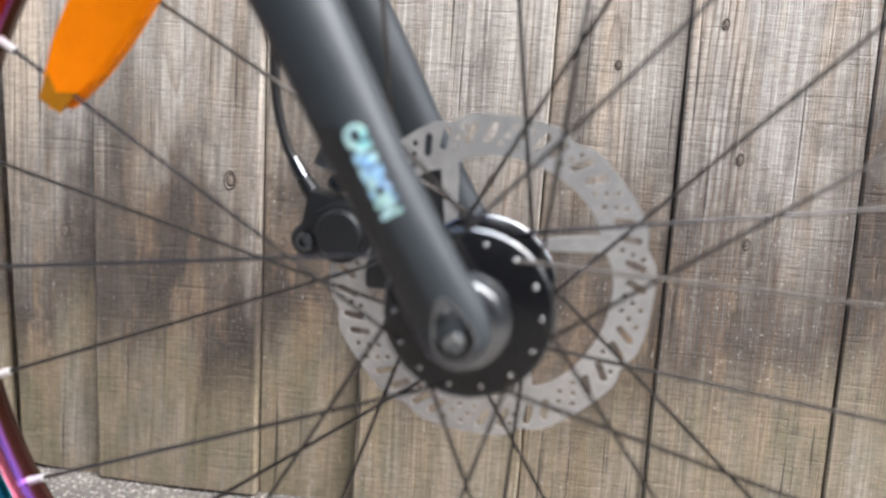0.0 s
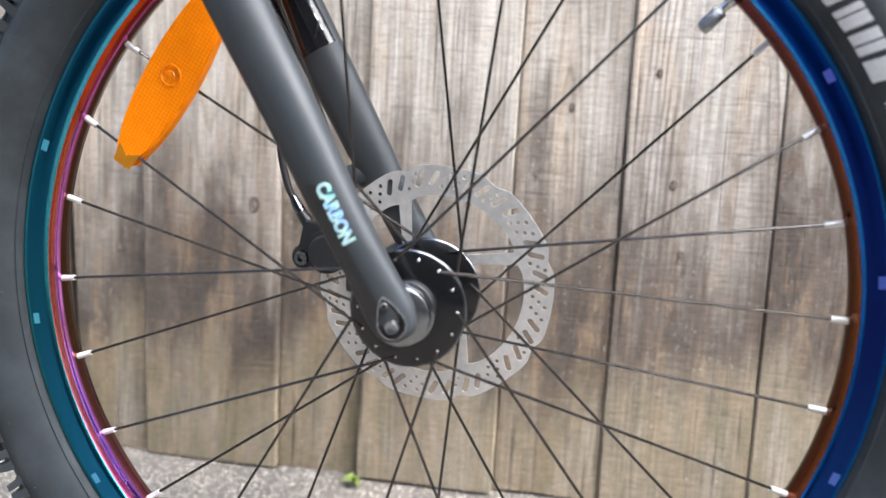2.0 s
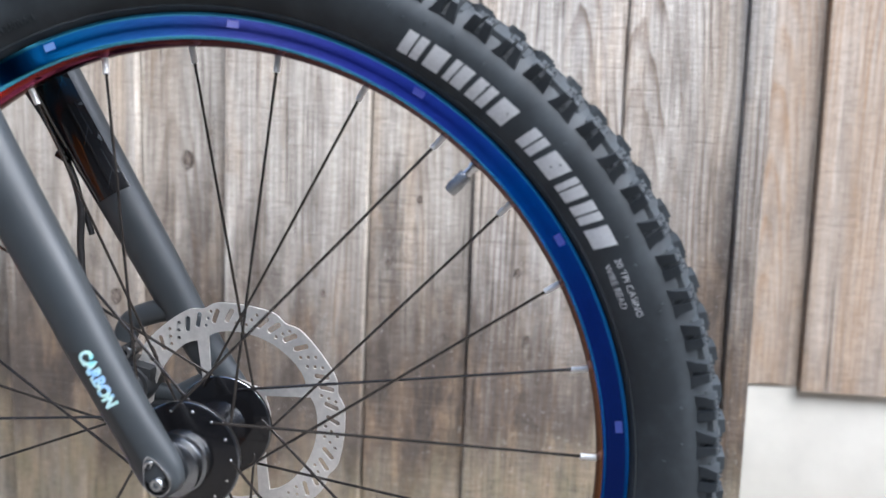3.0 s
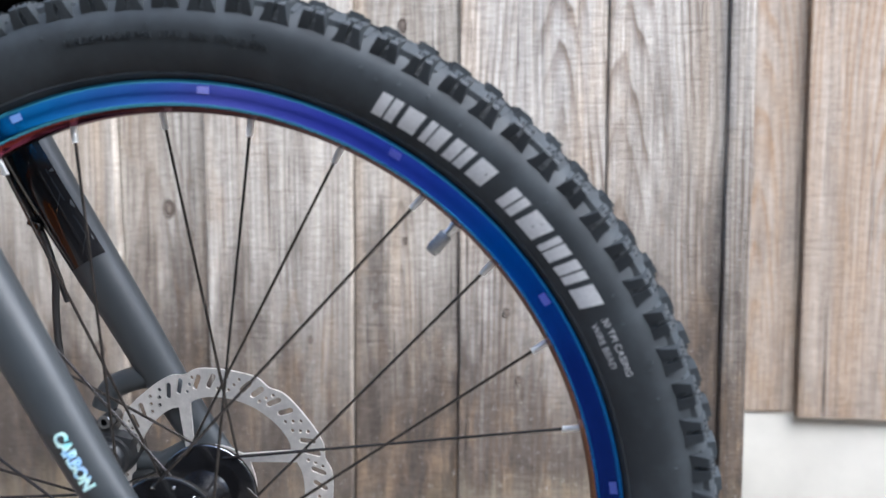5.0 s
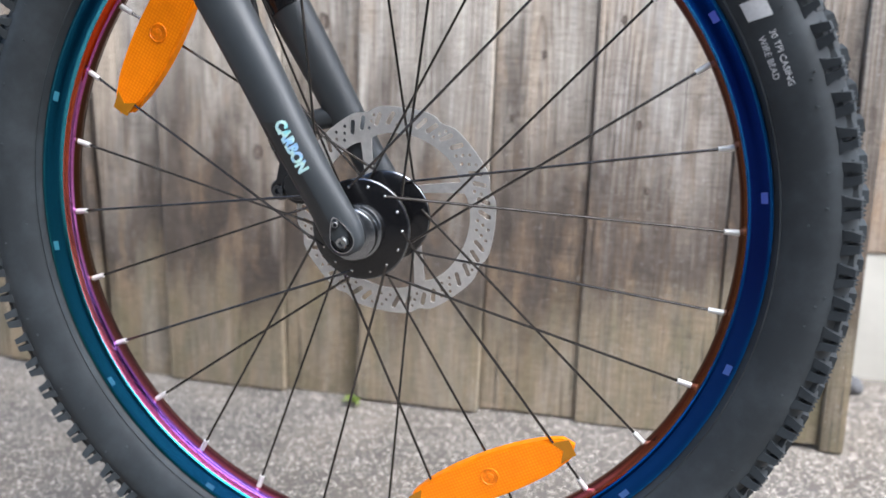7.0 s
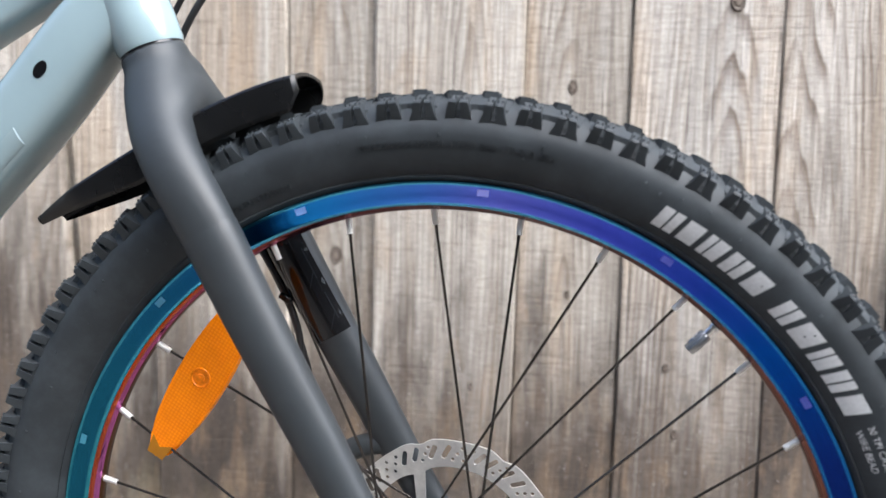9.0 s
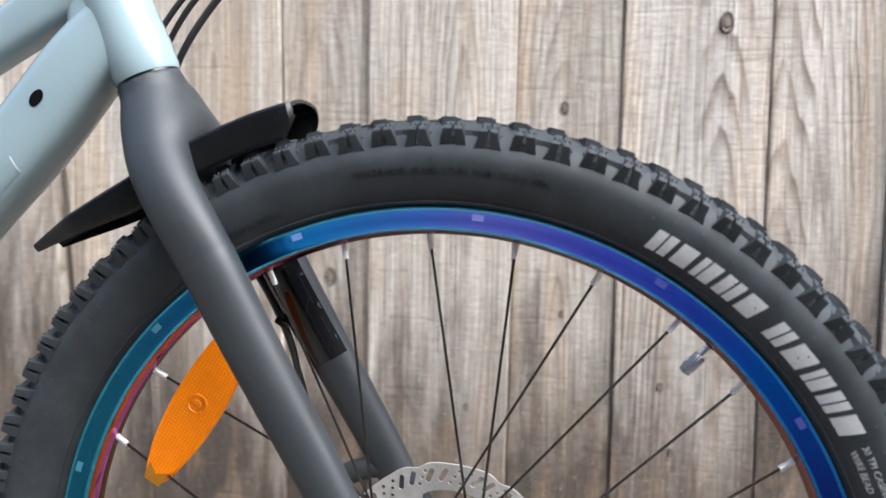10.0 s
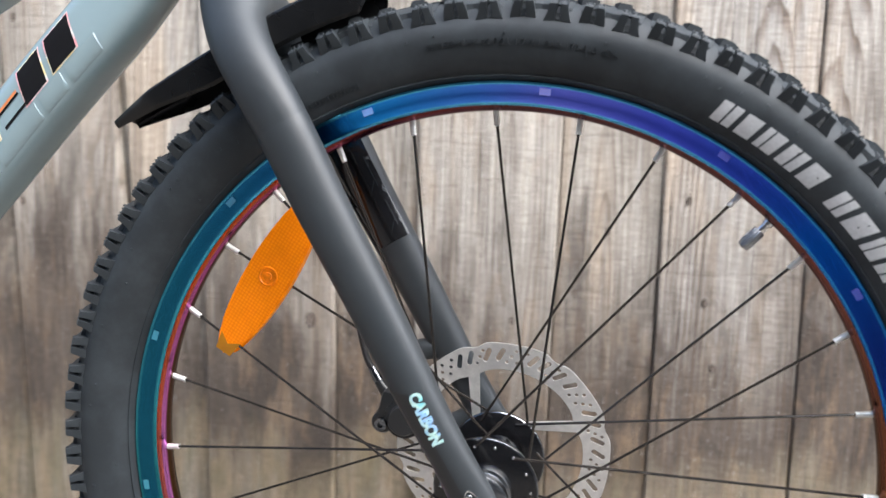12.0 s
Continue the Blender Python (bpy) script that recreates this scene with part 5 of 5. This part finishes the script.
def build_fence():
    fence = new("wooden_fence")
    tagged(fence, "weathered grey-brown vertical board fence standing on concrete", "fence")
    fence.location = (0, FENCE_Y, ground_z(FENCE_Y))
    rng = random.Random(5)
    # left edge, right edge, depth, sideways lean of both edges
    edges = [(-0.6330, -0.4845, 0.0, -0.060, -0.0595), (-0.4758, -0.3890, 0.009, -0.054, -0.030), (-0.3878, -0.2290, 0.0, -0.030, -0.017), (-0.2278, -0.1335, 0.010, -0.017, -0.006), (-0.1330, 0.0205, -0.002, -0.006, 0.006),
             (0.0215, 0.1348, 0.010, 0.006, 0.002), (0.1360, 0.2868, 0.005, 0.002, 0.0), (0.2882, 0.4035, 0.003, 0.0, 0.0)]
    x = -0.6400
    while x > -3.4:
        w = rng.uniform(0.10, 0.15)
        edges.insert(0, (x - w, x, 0.009 if len(edges) % 2 == 0 else 0.0, -0.064, -0.064))
        x -= w + 0.006
    made = []
    for i, (a, b, dy, la, lb) in enumerate(edges):
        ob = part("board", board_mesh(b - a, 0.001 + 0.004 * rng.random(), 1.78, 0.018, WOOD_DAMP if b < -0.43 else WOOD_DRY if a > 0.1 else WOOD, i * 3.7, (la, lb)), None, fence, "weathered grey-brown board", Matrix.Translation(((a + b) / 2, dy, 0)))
        made.append((a, b, dy, ob, la, lb))
    for i, (p, q) in enumerate(zip(edges, edges[1:])):
        mid, w = (p[1] + q[0]) / 2, 0.05
        part("backing_board", board_mesh(w, 0.004, 1.76, 0.0185, WOOD, 90 + i, (p[4], p[4])), None, fence, "narrow backing board", Matrix.Translation((mid, 0.0195 + max(p[2], q[2]), 0)))
    for z in (0.30, 1.50):
        part("rail", bevelled_box(-3.45, 0.40, 0.0500, 0.105, z, z + 0.09, 0.003, 1), WOOD, fence, "horizontal rear rail")
    part("post", bevelled_box(0.4045, 0.4290, -0.004, 0.095, 0.0, 1.80, 0.003, 2), WOOD_DRY, fence, "weathered sawn end post")
    # knots
    spots = [(-0.182, 0.499, 0.0085), (0.187, 0.392, 0.0042), (0.200, 0.320, 0.0040), (0.164, 0.503, 0.0040), (0.046, 0.395, 0.0036), (0.079, 0.466, 0.0036), (-0.262, 0.344, 0.0075),
             (-0.657, 0.395, 0.0040), (-0.611, 0.548, 0.0040), (-0.644, 0.471, 0.004), (0.241, 0.778, 0.009), (0.077, 0.690, 0.006), (-0.429, 0.285, 0.0055), (-0.651, 0.697, 0.004), (-0.213, 0.289, 0.004), (-0.0225, 0.360, 0.0035)]
    zf = ground_z(FENCE_Y)
    for x, z, r in spots:
        home = next((m for m in made if m[0] + m[4] * (z - zf) + r < x < m[1] + m[5] * (z - zf) - r), None)
        if home is None:
            continue
        bm = lathe([(0.0, -0.0010), (r * 0.45, -0.0009), (r * 0.62, -0.0002), (r * 0.75, -0.0010), (r * 0.95, -0.0008), (r * 1.0, 0.004)], 20, False, [0, 1, 0, 1, 1])
        bm.transform(Matrix.Diagonal((0.85, 1, 1.3, 1)))
        part("knot", bm, [KNOT, KNOT_EDGE], home[3], "dark round knot", Matrix.Translation((x - (home[0] + home[1]) / 2, 0, z - zf)))


build_fence()


def build_far_fence():
    y = 0.560
    fence = new("recessed_fence")
    tagged(fence, "tan vertical board fence above a white plinth", "fence")
    fence.location = (0, y, ground_z(y))
    z0 = 0.237 - ground_z(y)
    x = 0.432
    for i, w in enumerate((0.113, 0.150, 0.140, 0.125, 0.150, 0.140, 0.150, 0.140, 0.125, 0.150, 0.140, 0.150, 0.125, 0.140)):
        part("board", board_mesh(w, z0 + (0.0 if i % 2 == 0 else -0.004), 1.75, 0.018, WOOD_FAR, 200 + i), None, fence, "tan sawn board", Matrix.Translation((x + w / 2, 0.004 if i % 2 == 0 else -0.006, 0)))
        x += w + 0.0006
    part("rail", bevelled_box(0.42, x, 0.024, 0.07, 0.40, 0.49, 0.003, 1), WOOD_FAR, fence, "rear rail")
    plinth = new("plinth_wall", finish(bevelled_box(0.40, 2.50, y + 0.006, y + 0.16, -0.02, 0.250, 0.004, 2), "plinth_wall", PLINTH))
    tagged(plinth, "low white painted concrete plinth under the fence", "wall", kind="structure")


build_far_fence()


def build_weed():
    rng = random.Random(3)
    bm = bmesh.new()
    for i in range(9):
        a, l, w = rng.uniform(0, 6.28), rng.uniform(0.010, 0.020), rng.uniform(0.0035, 0.006)
        d, s = Vector((math.cos(a), 0.6 * math.sin(a) - 0.3, 0)), Vector((-math.sin(a), math.cos(a), 0))
        h = rng.uniform(0.002, 0.008)
        p = [Vector((0, 0, 0)), d * l * 0.5 + s * w + Vector((0, 0, h + 0.004)), d * l + Vector((0, 0, h)), d * l * 0.5 - s * w + Vector((0, 0, h + 0.004)), d * l * 0.5 + Vector((0, 0, h + 0.0015))]
        v = [bm.verts.new(q) for q in p]
        for f in ((0, 1, 4), (1, 2, 4), (2, 3, 4), (3, 0, 4)):
            bm.faces.new([v[k] for k in f])
    ob = new("weed", finish(bm, "weed", GREEN_LEAF))
    ob.location = (-0.130, 0.343, ground_z(0.343))
    tagged(ob, "small bright green weed at the fence foot", "plant")


build_weed()


def build_stone():
    bm = bmesh.new()
    bmesh.ops.create_icosphere(bm, subdivisions=2, radius=0.014)
    for v in bm.verts:
        v.co *= 1 + 0.25 * noise.noise(v.co * 90)
        v.co.z *= 0.9
    ob = new("stone", finish(bm, "stone", STONE_DARK, 60))
    ob.location = (0.478, 0.52, ground_z(0.52) + 0.008)
    tagged(ob, "small dark stone on the concrete beside the post", "stone")


build_stone()


def build_leaf():
    m = simple("dry_leaf", (0.42, 0.17, 0.045), 0.6, scale=140.0, amount=0.35, bump=0.3, size=0.002)
    bm = bmesh.new()
    rows = []
    for i in range(9):
        t = i / 8
        w = 0.011 * math.sin(math.pi * min(0.98, max(0.04, t)) ** 0.85)
        up = 0.004 + 0.006 * (t - 0.4) ** 2
        rows.append([bm.verts.new((0.034 * (t - 0.5), k * w, up + 0.003 * abs(k) * math.sin(3 * t + 1))) for k in (-1, -0.5, 0, 0.5, 1)])
    for a, b in zip(rows, rows[1:]):
        for j in range(4):
            bm.faces.new((a[j], b[j], b[j + 1], a[j + 1]))
    bmesh.ops.solidify(bm, geom=bm.faces[:], thickness=0.0005)
    low = min(v.co.z for v in bm.verts)
    bmesh.ops.translate(bm, verts=bm.verts[:], vec=(0, 0, -low))
    leaf = new("fallen_leaf", finish(bm, "fallen_leaf", m))
    leaf.matrix_world = pose(0.605, 0.540, ground_z(0.540) + 0.0005, 0, 0, 35)
    tagged(leaf, "dry orange-brown leaf lying on the concrete", "leaf")


build_leaf()
